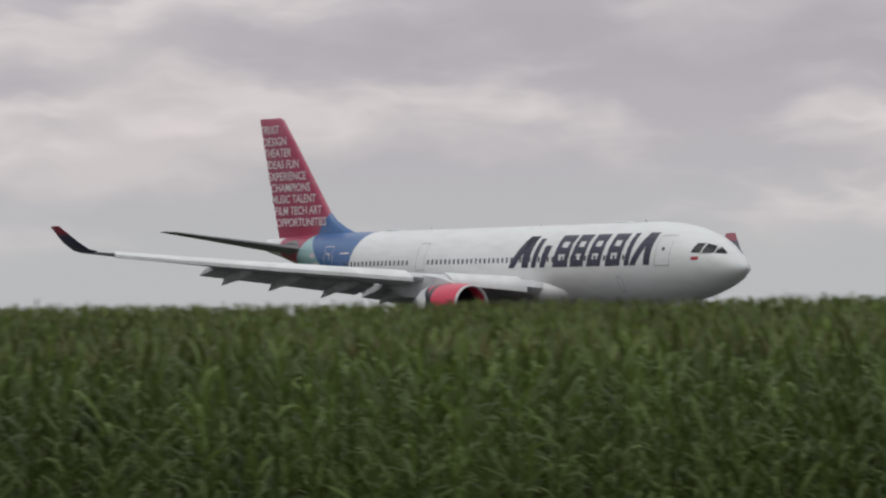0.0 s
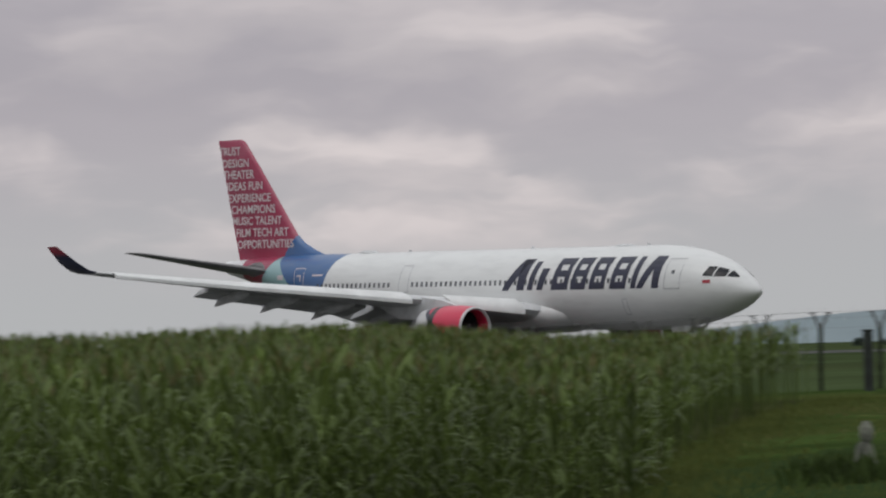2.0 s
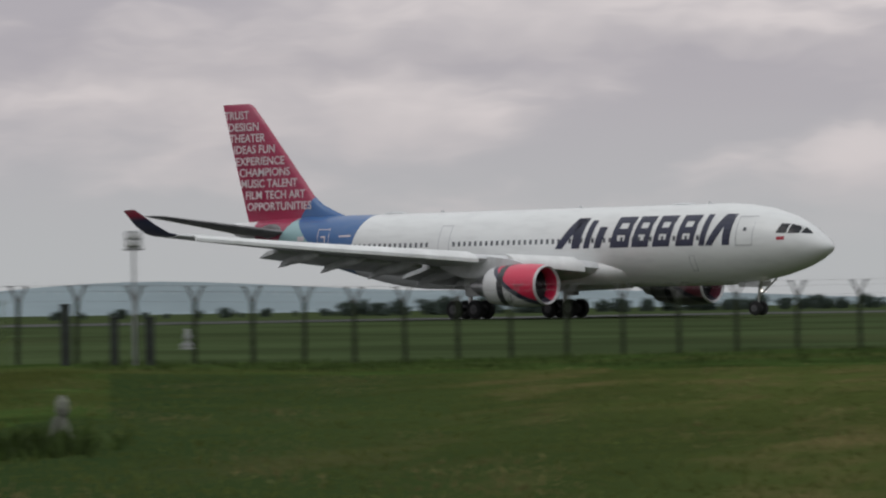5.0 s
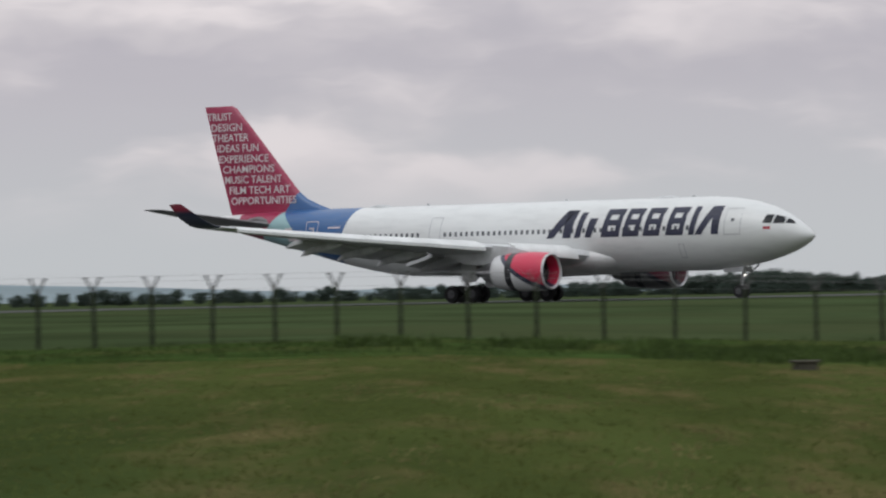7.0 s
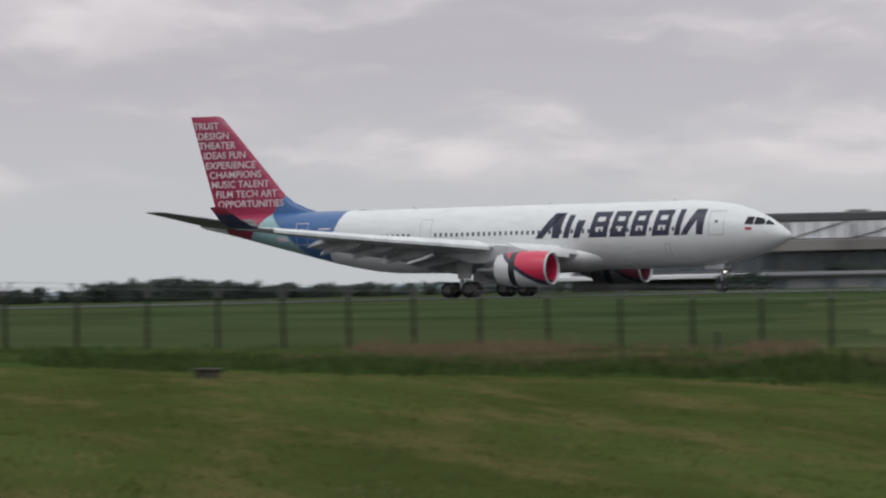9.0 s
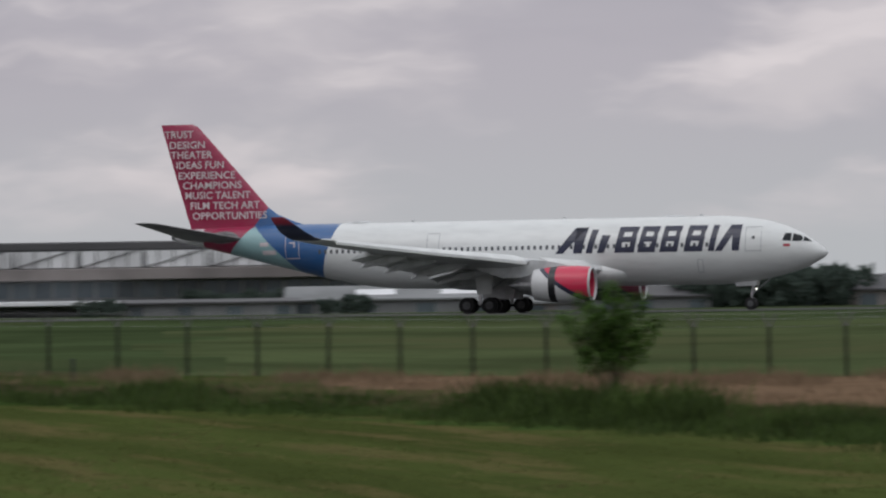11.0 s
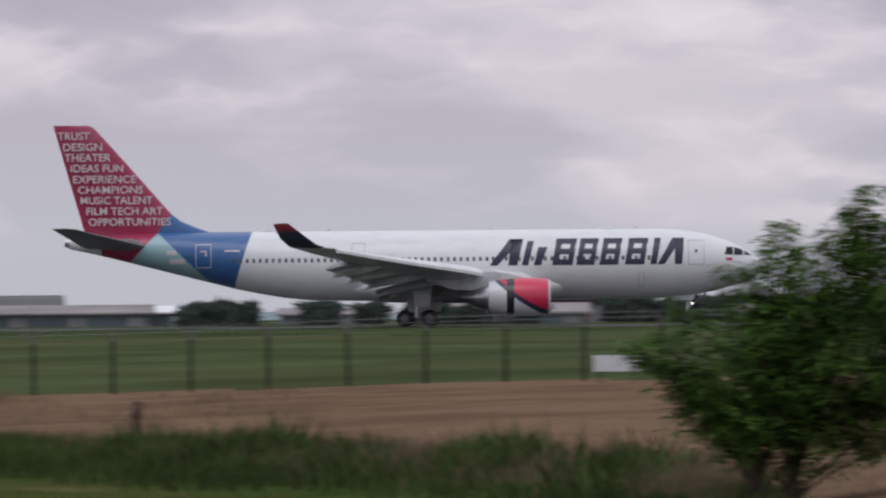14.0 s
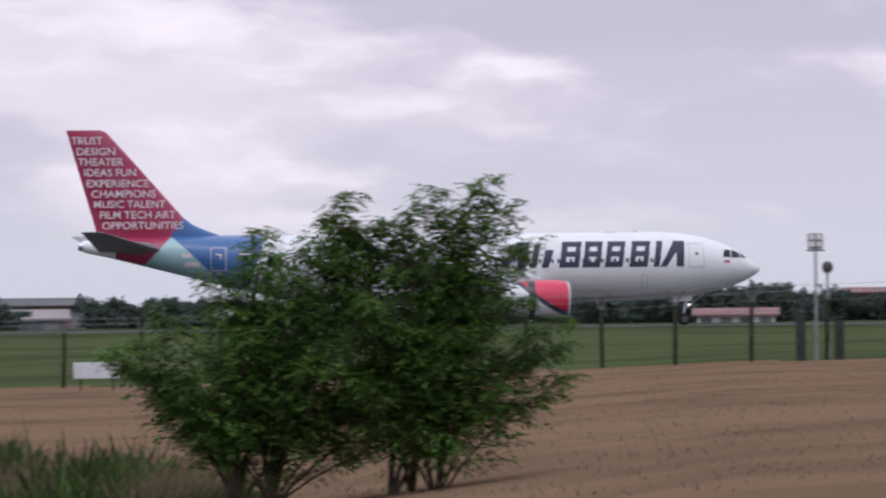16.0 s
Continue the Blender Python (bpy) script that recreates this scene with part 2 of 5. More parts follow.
DRY = surface("dry_grass_blade", (0.215, 0.154, 0.102), 0.8, vary=0.12, size=0.4, fine=4, island=0.16, sheen=0.0, leafy=0.4)
STRAW_TUFT = surface("withered_blade", (0.190, 0.172, 0.076), 0.8, vary=0.16, size=0.4, fine=4, island=0.25, sheen=0.0, leafy=0.35)
LEAF = surface("tree_leaf", (0.088, 0.172, 0.033), 0.55, vary=0.2, size=1.2, fine=6, island=0.38, sheen=0.15, leafy=0.42)
# leaf green lightened and blued: distance haze mixed into the colour
HAZED_LEAF = surface("hazed_foliage", (0.078, 0.102, 0.086), 0.8, vary=0.1, size=0.15, fine=1, island=0.16, sheen=0.0, leafy=0.25)
BARK = surface("bark", (0.09, 0.065, 0.045), 0.9, vary=0.3, size=4, fine=30, bump=0.01)
M_MAST = surface("mast_grey", (0.24, 0.245, 0.25), 0.6, vary=0.1, size=2)
STONE = surface("mossy_stone", (0.20, 0.21, 0.17), 0.9, vary=0.25, size=4, fine=20, bump=0.004)
CONCRETE = surface("concrete", (0.085, 0.080, 0.062), 0.9, vary=0.15, size=1.5, fine=12, bump=0.004, sheen=0.1)
POST = surface("fence_concrete", (0.042, 0.050, 0.034), 0.85, vary=0.2, size=2, fine=14, sheen=0.0)
FORK = surface("fork_concrete", (0.11, 0.11, 0.105), 0.85, vary=0.15, size=2, fine=14)
WIRE = surface("wire", (0.22, 0.22, 0.22), 0.7, vary=0.1, size=1, sheen=0.1)
COIL = surface("razor_wire", (0.55, 0.55, 0.56), 0.5, vary=0.1, size=1, sheen=0.3)
M_ROOF = surface("dark_roof", (0.085, 0.083, 0.088), 0.7, vary=0.12, size=0.06)
M_WALL = surface("grey_wall", (0.20, 0.205, 0.21), 0.8, vary=0.12, size=0.08)
M_PALE = surface("pale_panel", (0.72, 0.72, 0.74), 0.6, vary=0.08, size=0.1, by_object=0.1)
M_BAND = surface("weathered_band", (0.24, 0.215, 0.21), 0.8, vary=0.12, size=0.1)
M_WINDOW = surface("building_glass", (0.10, 0.125, 0.14), 0.2, vary=0.15, size=0.1, by_object=0.3)
M_BRICKRED = surface("red_roof", (0.20, 0.10, 0.095), 0.8, vary=0.15, size=0.1)
M_SIGN = surface("white_board", (0.60, 0.62, 0.64), 0.6, vary=0.06, size=1)
M_WOOD = surface("weathered_wood", (0.13, 0.085, 0.055), 0.9, vary=0.25, size=4, fine=30, bump=0.005)
M_BLACKPOST = surface("black_post", (0.026, 0.032, 0.028), 0.8, vary=0.2, size=3)
M_HYDRANT = surface("faded_white_paint", (0.34, 0.35, 0.35), 0.7, vary=0.15, size=3)


# ---- mesh helpers ----
def link(name, bm, material, parent=None, label="", smooth=False):
    bmesh.ops.recalc_face_normals(bm, faces=bm.faces)
    me = bpy.data.meshes.new(name)
    bm.to_mesh(me)
    bm.free()
    me.materials.append(material)
    if smooth:
        me.shade_smooth()
        me.set_sharp_from_angle(angle=radians(38))
    ob = new(name, me)
    if parent:
        ob.parent = parent
    if label:
        ob["label"] = label
    return ob


def part(name, bm, material, parent, label="", smooth=False):
    return link(name, bm, material, parent, label, smooth)


def thing(name, label, category, group="", kind="", at=None):
    ob = new(name)
    ob.empty_display_size = 0.3
    if at is not None:
        ob.matrix_basis = at
    return tagged(ob, label, category, group, kind)


def box(bm, x0, x1, y0, y1, z0, z1, bevel=0.0):
    made = bmesh.ops.create_cube(bm, size=1.0)["verts"]
    for v in made:
        v.co = Vector((x0 if v.co.x < 0 else x1, y0 if v.co.y < 0 else y1, z0 if v.co.z < 0 else z1))
    if bevel:
        edges = list({e for v in made for e in v.link_edges})
        bmesh.ops.bevel(bm, geom=edges, offset=bevel, segments=1, affect="EDGES")


def boxed(*a, bevel=0.0):
    bm = bmesh.new()
    box(bm, *a, bevel=bevel)
    return bm


def rings(bm, loops, closed=True, caps=(True, True)):
    """Skin a list of loops of points."""
    vs = [[bm.verts.new(p) for p in loop] for loop in loops]
    n = len(vs[0])
    for a, b in zip(vs, vs[1:]):
        for i in range(n if closed else n - 1):
            j = (i + 1) % n
            bm.faces.new((a[i], a[j], b[j], b[i]))
    if caps[0]:
        bm.faces.new(list(reversed(vs[0])))
    if caps[1]:
        bm.faces.new(vs[-1])


def tube(bm, a, b, ra, rb=None, n=8):
    a, b = Vector(a), Vector(b)
    rb = ra if rb is None else rb
    q = (b - a).to_track_quat("Z", "Y")
    rings(bm, [[c + q @ Vector((r * math.cos(2 * math.pi * k / n), r * math.sin(2 * math.pi * k / n), 0)) for k in range(n)] for c, r in ((a, ra), (b, rb))])


def lathe(bm, axis_at, profile, n=28, caps=(True, True)):
    """Turn (x, radius) pairs about an axis along x."""
    loops = []
    for x, r in profile:
        loops.append([(x, axis_at[0] + r * math.cos(2 * math.pi * k / n), axis_at[1] + r * math.sin(2 * math.pi * k / n)) for k in range(n)])
    rings(bm, loops, caps=caps)


def from_arrays(name, verts, faces, material, parent=None):
    me = bpy.data.meshes.new(name)
    me.from_pydata(verts, [], faces)
    me.materials.append(material)
    ob = new(name, me)
    if parent:
        ob.parent = parent
    return ob


# ---- the lie of the land ----
BASE_AZ = (-180, -62, -46, -42, -38, -30, -25, -19, -13, -9, -5, -1.5, 3, 9, 14, 60, 180)
BASE_Z = (-1.0, -1.0, -1.0, -0.75, -0.95, -0.85, -1.35, -1.85, -2.2, -2.35, -2.1, -1.75, -1.5, -0.75, -0.5, -0.5, -1.0)
FENCE_AZ = (-75, -45, -39, -34, -28, -20, -12, -5, 0, 9, 16, 30)
FENCE_R = (150, 150, 152, 166, 178, 194, 190, 182, 176, 158, 150, 150)
RUN_AZ = (-180, -70, -54, -47, -38, -33, -27, -22, -13, 0, 8, 30, 180)
RUN_R = (300, 305, 318, 322, 345, 380, 372, 385, 385, 373, 381, 420, 300)


def fence_r(az):
    return float(np.interp(az, FENCE_AZ, FENCE_R))


def ground_z(az, r):
    base = float(np.interp(az, BASE_AZ, BASE_Z))
    if r < 30:
        k = max(0.0, min(1.0, (r - 4) / 26))
        return -0.75 + (base + 0.75) * k * k * (3 - 2 * k)
    edge, run = fence_r(az) + 4, float(np.interp(az, RUN_AZ, RUN_R)) - 34
    k = max(0.0, min(1.0, (r - edge) / (run - edge)))
    far = -0.3 * max(0.0, min(1.0, (r - run - 90) / 300))
    return base * (1 - k) - 0.02 + far


def spot(az, r, lift=0.0):
    p = toward(az) * r
    return Vector((p.x, p.y, ground_z(az, r) + lift))


STRIP_AZ = (-40, -24, -19, -13, -8, -4, 0, 2.5, 6, 10, 14, 20)
STRIP_R = (138, 140, 141, 125, 108, 85, 67, 56, 38, 30, 28, 26)


def strip_r(az):
    return float(np.interp(az, STRIP_AZ, STRIP_R))


def ground():
    azs = [-180, -150, -120, -100, -85, -75] + list(np.arange(-68, 18.01, 0.4)) + [22, 30, 45, 60, 90, 120, 150, 180]
    rs = [0.0, 4, 8, 14, 20, 26] + [30 * 1.035 ** k for k in range(78)] + [470, 520, 580, 660, 780, 950, 1200, 1600, 2200, 3000, 4800]
    verts = [tuple(toward(a) * r + Vector((0, 0, ground_z(a, r)))) for r in rs for a in azs]
    n, faces, mats = len(azs), [], []
    for j in range(len(rs) - 1):
        for i in range(n - 1):
            faces.append((j * n + i, j * n + i + 1, (j + 1) * n + i + 1, (j + 1) * n + i))
            a, r = (azs[i] + azs[i + 1]) / 2, (rs[j] + rs[j + 1]) / 2
            wob = 3.0 * noise.noise((a * 0.35, r * 0.03, 0))
            f, s = fence_r(a), strip_r(a)
            # beyond 1500 m the ground takes the colour with haze painted in
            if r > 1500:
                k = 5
            elif r > f + 2:
                k = 6 if a < -17 + wob or r > float(np.interp(a, RUN_AZ, RUN_R)) - 66 + 3 * wob else 2
            elif a > -15 + wob and r > s + 6 + wob:
                k = 3
            elif a < -44.8 + (r - 53) / 77 * 2.4 and 40 < r < 132:
                k = 4
            elif (r > s - 10 + wob and -41 < a < 13) or a <= -41 and r > 66 + 6 * wob:
                k = 1
            else:
                k = 0
            mats.append(k)
    me = bpy.data.meshes.new("ground")
    me.from_pydata(verts, [], faces)
    for m in (GRASS, LONG_GRASS, FIELD_GRASS, STRAW, SOIL, HAZE_PAINT, WET_FIELD):
        me.materials.append(m)
    me.polygons.foreach_set("material_index", mats)
    me.shade_smooth()
    tagged(new("ground", me), "grassy airfield ground with a ripe brown crop field", "ground", kind="structure")


def runway():
    verts, faces = [], []
    azs = list(np.arange(-75, 26, 1.0))
    for a in azs:
        r = float(np.interp(a, RUN_AZ, RUN_R))
        for d in (-30, 32):
            p = toward(a) * (r + d)
            verts.append((p.x, p.y, 0.0))
    for i in range(len(azs) - 1):
        faces.append((2 * i, 2 * i + 2, 2 * i + 3, 2 * i + 1))
    tagged(from_arrays("runway", verts, faces, TARMAC), "weathered grey asphalt runway", "runway", kind="structure")


ground()
runway()


# ---- the airliner; s metres aft of the nose, y to port, z over the runway ----
def at(s, y, z):
    return Vector((29.0 - s, y, z))


STATION = (0.0, 0.15, 0.4, 0.8, 1.3, 2.0, 2.7, 3.4, 4.2, 5.1, 6.0, 7.0, 8.9, 11, 16, 22, 28, 34, 38, 40, 42, 44, 46, 48, 50, 52, 54, 55.7, 57.0, 57.9)
TOP_X, TOP_Z = (0, 0.15, 0.4, 1.3, 2.0, 3.4, 5.1, 7, 8.9, 50, 54, 57.9), (4.78, 4.98, 5.22, 5.88, 6.36, 7.04, 7.56, 7.87, 8.0, 8.0, 7.85, 7.66)
BOT_X, BOT_Z = (0, 0.15, 0.4, 1.3, 2.3, 4.2, 6.5, 9, 36, 39, 41.1, 44, 46.9, 51.8, 55.5, 57.9), (4.66, 4.45, 4.25, 3.75, 3.32, 2.8, 2.36, 2.18, 2.18, 2.32, 2.62, 3.22, 3.95, 5.2, 6.15, 6.66)
WID_X, WID = (0, 0.15, 0.4, 1.3, 2.3, 4.2, 6.5, 9, 38, 42, 47, 52, 55.5, 57.9), (0.05, 0.36, 0.65, 1.25, 1.7, 2.28, 2.66, 2.82, 2.82, 2.66, 2.2, 1.45, 0.85, 0.46)


def hull(s):
    t, b, w = (float(np.interp(s, X, V)) for X, V in ((TOP_X, TOP_Z), (BOT_X, BOT_Z), (WID_X, WID)))
    return (t + b) / 2, (t - b) / 2, w


def skin(s, z, out=0.0):
    """A point of the starboard skin at a station and height."""
    c, h, w = hull(s)
    k = max(-0.999, min(0.999, (z - c) / h))
    return at(s, -(w + out) * math.sqrt(1 - k * k) - out * 0.3, z)


def skin_patch(corners, out=0.012, n=4):
    """A thin plate on the starboard skin: four (s, z) corners, bilinear, with a rim."""
    bm = bmesh.new()
    (a, b, c, d) = corners
    grid = []
    for i in range(n + 1):
        u = i / n
        row = []
        for j in range(n + 1):
            v = j / n
            s = (a[0] * (1 - u) + b[0] * u) * (1 - v) + (d[0] * (1 - u) + c[0] * u) * v
            z = (a[1] * (1 - u) + b[1] * u) * (1 - v) + (d[1] * (1 - u) + c[1] * u) * v
            row.append(bm.verts.new(skin(s, z, out)))
        grid.append(row)
    for i in range(n):
        for j in range(n):
            bm.faces.new((grid[i][j], grid[i + 1][j], grid[i + 1][j + 1], grid[i][j + 1]))
    return bm


def merge(bm, other):
    me = bpy.data.meshes.new("scratch")
    other.to_mesh(me)
    other.free()
    bm.from_mesh(me)
    bpy.data.meshes.remove(me)


def foil(s_le, chord, y, z, thick, droop=0.0, vertical=False, n=9):
    """A wing section as a loop of points."""
    pts = []
    for side in (1, -1):
        for k in range(n):
            f = k / n if side > 0 else 1 - k / n
            f = f ** 1.6
            h = 0.004 * side * (f > 0.99) + thick * (2.97 * math.sqrt(f) - 1.26 * f - 3.5 * f * f + 2.84 * f ** 3 - 1.0 * f ** 4) * 0.5 * side
            if vertical:
                pts.append(at(s_le + chord * f, y + h, z))
            else:
                pts.append(at(s_le + chord * f, y, z + h - droop * f))
    return pts


WING_Y = (1.5, 2.8, 6.0, 9.5, 14.0, 19.0, 24.0, 28.7)
WING_LE = (17.9, 18.9, 21.0, 23.3, 26.25, 29.5, 32.8, 35.7)
WING_TE = (29.6, 29.6, 29.8, 30.1, 31.9, 34.0, 36.2, 38.2)
WING_Z = (3.45, 3.55, 3.95, 4.3, 4.75, 5.2, 5.7, 6.2)
WING_T = (1.5, 1.4, 1.05, 0.85, 0.66, 0.52, 0.38, 0.26)


def wing_at(y):
    return tuple(float(np.interp(abs(y), WING_Y, V)) for V in (WING_LE, WING_TE, WING_Z, WING_T))


def slab(bm, quad_top, thick):
    """A thin plate from four corners, given downward thickness."""
    top = [Vector(p) for p in quad_top]
    rings(bm, [[p for p in top], [p - Vector((0, 0, thick)) for p in top]])


def wheel(name, s, y, r, width, parent):
    bm = bmesh.new()
    n = 24
    prof = ((-0.5, 0.55), (-0.5, 0.86), (-0.36, 0.97), (0, 1.0), (0.36, 0.97), (0.5, 0.86), (0.5, 0.55))
    rings(bm, [[(29 - s + r * q * math.cos(2 * math.pi * k / n), y + width * p, r + r * q * math.sin(2 * math.pi * k / n)) for k in range(n)] for p, q in prof], caps=(True, True))
    w = part(name, bm, M_TYRE, parent, "black rubber aircraft tyre", smooth=True)
    bm = bmesh.new()
    rings(bm, [[(29 - s + r * q * math.cos(2 * math.pi * k / 16), y + width * p, r + r * q * math.sin(2 * math.pi * k / 16)) for k in range(16)] for p, q in ((-0.56, 0.2), (-0.52, 0.5), (0.52, 0.5), (0.56, 0.2))])
    part("hub", bm, M_HUB, w, "grey metal wheel hub", smooth=True)


def words(name, text, s_left, z_base, width, height, y, material, parent):
    """Raised lettering on the fin, reading towards the nose."""
    cu = bpy.data.curves.new(name, "FONT")
    cu.body, cu.extrude, cu.offset, cu.resolution_u = text, 0.01, 0.012, 3
    tmp = new("tmp_text", cu)
    bpy.context.view_layer.update()
    me = bpy.data.meshes.new_from_object(tmp.evaluated_get(bpy.context.evaluated_depsgraph_get()))
    bpy.data.objects.remove(tmp)
    bpy.data.curves.remove(cu)
    xs, ys = [v.co.x for v in me.vertices], [v.co.y for v in me.vertices]
    kx, ky = width / (max(xs) - min(xs)), height / (max(ys) - min(ys))
    for v in me.vertices:
        v.co = Vector((29 - s_left + (v.co.x - min(xs)) * kx, y - v.co.z * 0.5, z_base + (v.co.y - min(ys)) * ky))
    whole = bmesh.new()
    whole.from_mesh(me)
    bpy.data.meshes.remove(me)
    # one mesh for each letter: islands that overlap along the line belong together
    left, groups = set(whole.verts), []
    while left:
        todo, isle = [left.pop()], []
        while todo:
            v = todo.pop()
            isle.append(v)
            for e in v.link_edges:
                o = e.other_vert(v)
                if o in left:
                    left.discard(o)
                    todo.append(o)
        lo, hi = min(v.co.x for v in isle), max(v.co.x for v in isle)
        groups.append([lo, hi, set(isle)])
    groups.sort(key=lambda q: q[0])
    letters = []
    for q in groups:
        if letters and q[0] < letters[-1][1] - 0.02:
            letters[-1][1] = max(letters[-1][1], q[1])
            letters[-1][2] |= q[2]
        else:
            letters.append(q)
    for lo, hi, vs in letters:
        one = bmesh.new()
        twin = {v: one.verts.new(v.co) for v in vs}
        for f in whole.faces:
            if f.verts[0] in vs:
                one.faces.new([twin[v] for v in f.verts])
        part(name, one, material, parent)
    whole.free()


def fin_half(z):
    return 0.44 - 0.026 * (z - 8)


def airliner():
    plane = thing("airliner", "white twin-engine wide-body airliner with red and blue tail, rolling", "airplane")
    bm = bmesh.new()
    loops = []
    for s in STATION:
        c, h, w = hull(s)
        loops.append([at(s, w * math.cos(2 * math.pi * k / 48), c + h * math.sin(2 * math.pi * k / 48)) for k in range(48)])
    rings(bm, loops)
    fus = part("fuselage", bm, M_BODY, plane, "glossy white fuselage with blue and teal bands aft", smooth=True)

    # belly fairing between the wings
    bm = bmesh.new()
    rings(bm, [[at(s, w * math.cos(math.pi * 2 * k / 28), 3.35 + h * math.sin(math.pi * 2 * k / 28)) for k in range(28)]
               for s, w, h in ((15.8, 1.2, 0.5), (17.2, 2.3, 1.05), (19, 2.85, 1.32), (23, 3.05, 1.42), (29, 3.05, 1.42), (32, 2.8, 1.3), (34.5, 2.0, 0.95), (36.5, 1.0, 0.5))])
    part("belly_fairing", bm, M_WHITE, plane, "white fairing at the wing roots", smooth=True)

    # cockpit panes
    panes = (((2.75, 5.72), (1.98, 5.72), (1.92, 6.17), (2.72, 6.38)), ((3.55, 5.78), (2.85, 5.74), (2.82, 6.40), (3.35, 6.42)), ((1.9, 5.72), (1.22, 5.66), (1.36, 5.80), (1.84, 6.14)))
    for p in panes:
        part("cockpit_window", skin_patch(p, 0.015), M_GLASS, fus, "dark cockpit window pane")
        bm = skin_patch(p, 0.015)
        for v in bm.verts:
            v.co.y = -v.co.y
        part("cockpit_window", bm, M_GLASS, fus, "dark cockpit window pane")
    # cabin windows
    s = 9.3
    while s < 44.2:
        if not 33.0 < s < 35.0:
            part("cabin_window", skin_patch(((s - 0.12, 5.37), (s + 0.12, 5.37), (s + 0.12, 5.72), (s - 0.12, 5.72)), 0.006, 1), M_PANE, fus)
        s += 0.535
    # doors with their seams
    for s0, s1, z0, z1 in ((5.25, 6.6, 4.92, 7.0), (33.3, 34.4, 4.95, 6.95), (46.0, 47.3, 4.98, 6.95), (10.2, 10.7, 3.2, 4.3)):
        bm = bmesh.new()
        for q in (((s0, z0), (s1, z0), (s1, z0 + 0.06), (s0, z0 + 0.06)), ((s0, z1 - 0.05), (s1, z1 - 0.05), (s1, z1), (s0, z1)),
                  ((s0, z0), (s0 + 0.05, z0), (s0 + 0.05, z1), (s0, z1)), ((s1 - 0.05, z0), (s1, z0), (s1, z1), (s1 - 0.05, z1))):
            merge(bm, skin_patch(q, 0.012))
        part("door_frame", bm, M_SEAM if s0 < 40 else M_LETTER, fus, "outlined cabin door")
    part("door_window", skin_patch(((5.8, 5.95), (6.05, 5.95), (6.05, 6.2), (5.8, 6.2)), 0.014, 1), M_PANE, fus)

    # airline marking as plain slanted shapes: (aft edge, fore edge) at the foot and at the top, with slits
    def mark(s_foot, s_top, w_foot, w_top, z0, z1):
        part("marking", skin_patch(((s_foot, z0), (s_foot - w_foot, z0), (s_top - w_top, z1), (s_top, z1)), 0.016, 6), M_NAVY, fus, "dark navy slanted marking")

    z0, z1 = 4.99, 7.19
    mark(23.0, 21.3, 0.66, 1.1, z0, z1)
    mark(21.45, 21.2, 0.75, 1.0, z0, z1)
    mark(20.35, 19.85, 0.55, 0.55, z0, 7.0)
    mark(19.35, 18.95, 0.6, 0.75, z0, 6.5)
    # wide slanted blocks, each with two small gaps
    for s_, w_ in ((17.85, 1.7), (15.85, 1.5), (13.95, 1.55), (11.85, 1.6)):
        sh = lambda z: s_ - 0.42 * (z - z0) / (z1 - z0)
        bm = bmesh.new()
        for lo, hi, u0, u1 in ((z0, 5.46, 0, 1), (5.88, 6.34, 0, 1), (6.74, z1, 0, 1), (5.46, 5.88, 0, 0.3), (6.34, 6.74, 0, 0.3), (5.46, 5.88, 0.72, 1), (6.34, 6.74, 0.72, 0.97)):
            merge(bm, skin_patch(((sh(lo) - w_ * u0, lo), (sh(lo) - w_ * u1, lo), (sh(hi) - w_ * u1, hi), (sh(hi) - w_ * u0, hi)), 0.016, 4))
        part("marking", bm, M_NAVY, fus, "dark navy slanted marking")
    mark(9.75, 9.33, 0.52, 0.52, z0, z1)
    mark(9.15, 7.85, 0.58, 0.8, z0, z1)
    mark(7.72, 7.65, 0.62, 0.75, z0, z1)
    # small markings: flag, registration bars, white sign near the rear door
    part("flag_patch", skin_patch(((3.45, 5.28), (2.9, 5.28), (2.9, 5.5), (3.45, 5.5)), 0.014, 2), surface("flag_red", (0.4, 0.02, 0.04), 0.4, vary=0.1), fus, "small red flag patch")
    for q in ((44.9, 43.6, 6.32, 6.44), (49.7, 48.9, 6.1, 6.45), (49.5, 48.2, 5.35, 5.75), (46.9, 46.4, 6.3, 6.42), (46.5, 46.38, 5.95, 6.42)):
        part("white_bar", skin_patch(((q[0], q[2]), (q[1], q[2]), (q[1], q[3]), (q[0], q[3])), 0.016, 3), M_LETTER, fus, "small white painted bar")
    # antennas and the satellite hump on the crown
    for s0, s1, h in ((40.0, 42.3, 0.22), (12.2, 14.4, 0.16)):
        bm = bmesh.new()
        rings(bm, [[at(s0 + (s1 - s0) * f, 0.45 * g * math.cos(a), 7.98 + h * g * math.sin(a)) for a in [math.pi * k / 8 for k in range(9)]] for f, g in ((0, 0.25), (0.2, 0.9), (0.6, 1.0), (1.0, 0.3))], closed=True)
        part("crown_fairing", bm, M_UNDER, fus, "low grey antenna fairing", smooth=True)
    for s0 in (22.5, 36.0, 10.5):
        bm = bmesh.new()
        rings(bm, [[at(s0, 0.03, 7.95), at(s0 + 0.5, 0.03, 7.95), at(s0 + 0.5, -0.03, 7.95), at(s0, -0.03, 7.95)], [at(s0 + 0.3, 0.015, 8.17), at(s0 + 0.5, 0.015, 8.17), at(s0 + 0.5, -0.015, 8.17), at(s0 + 0.3, -0.015, 8.17)]])
        part("antenna", bm, M_UNDER, fus, "thin blade antenna")

    # fin and rudder
    bm = bmesh.new()
    loops = []
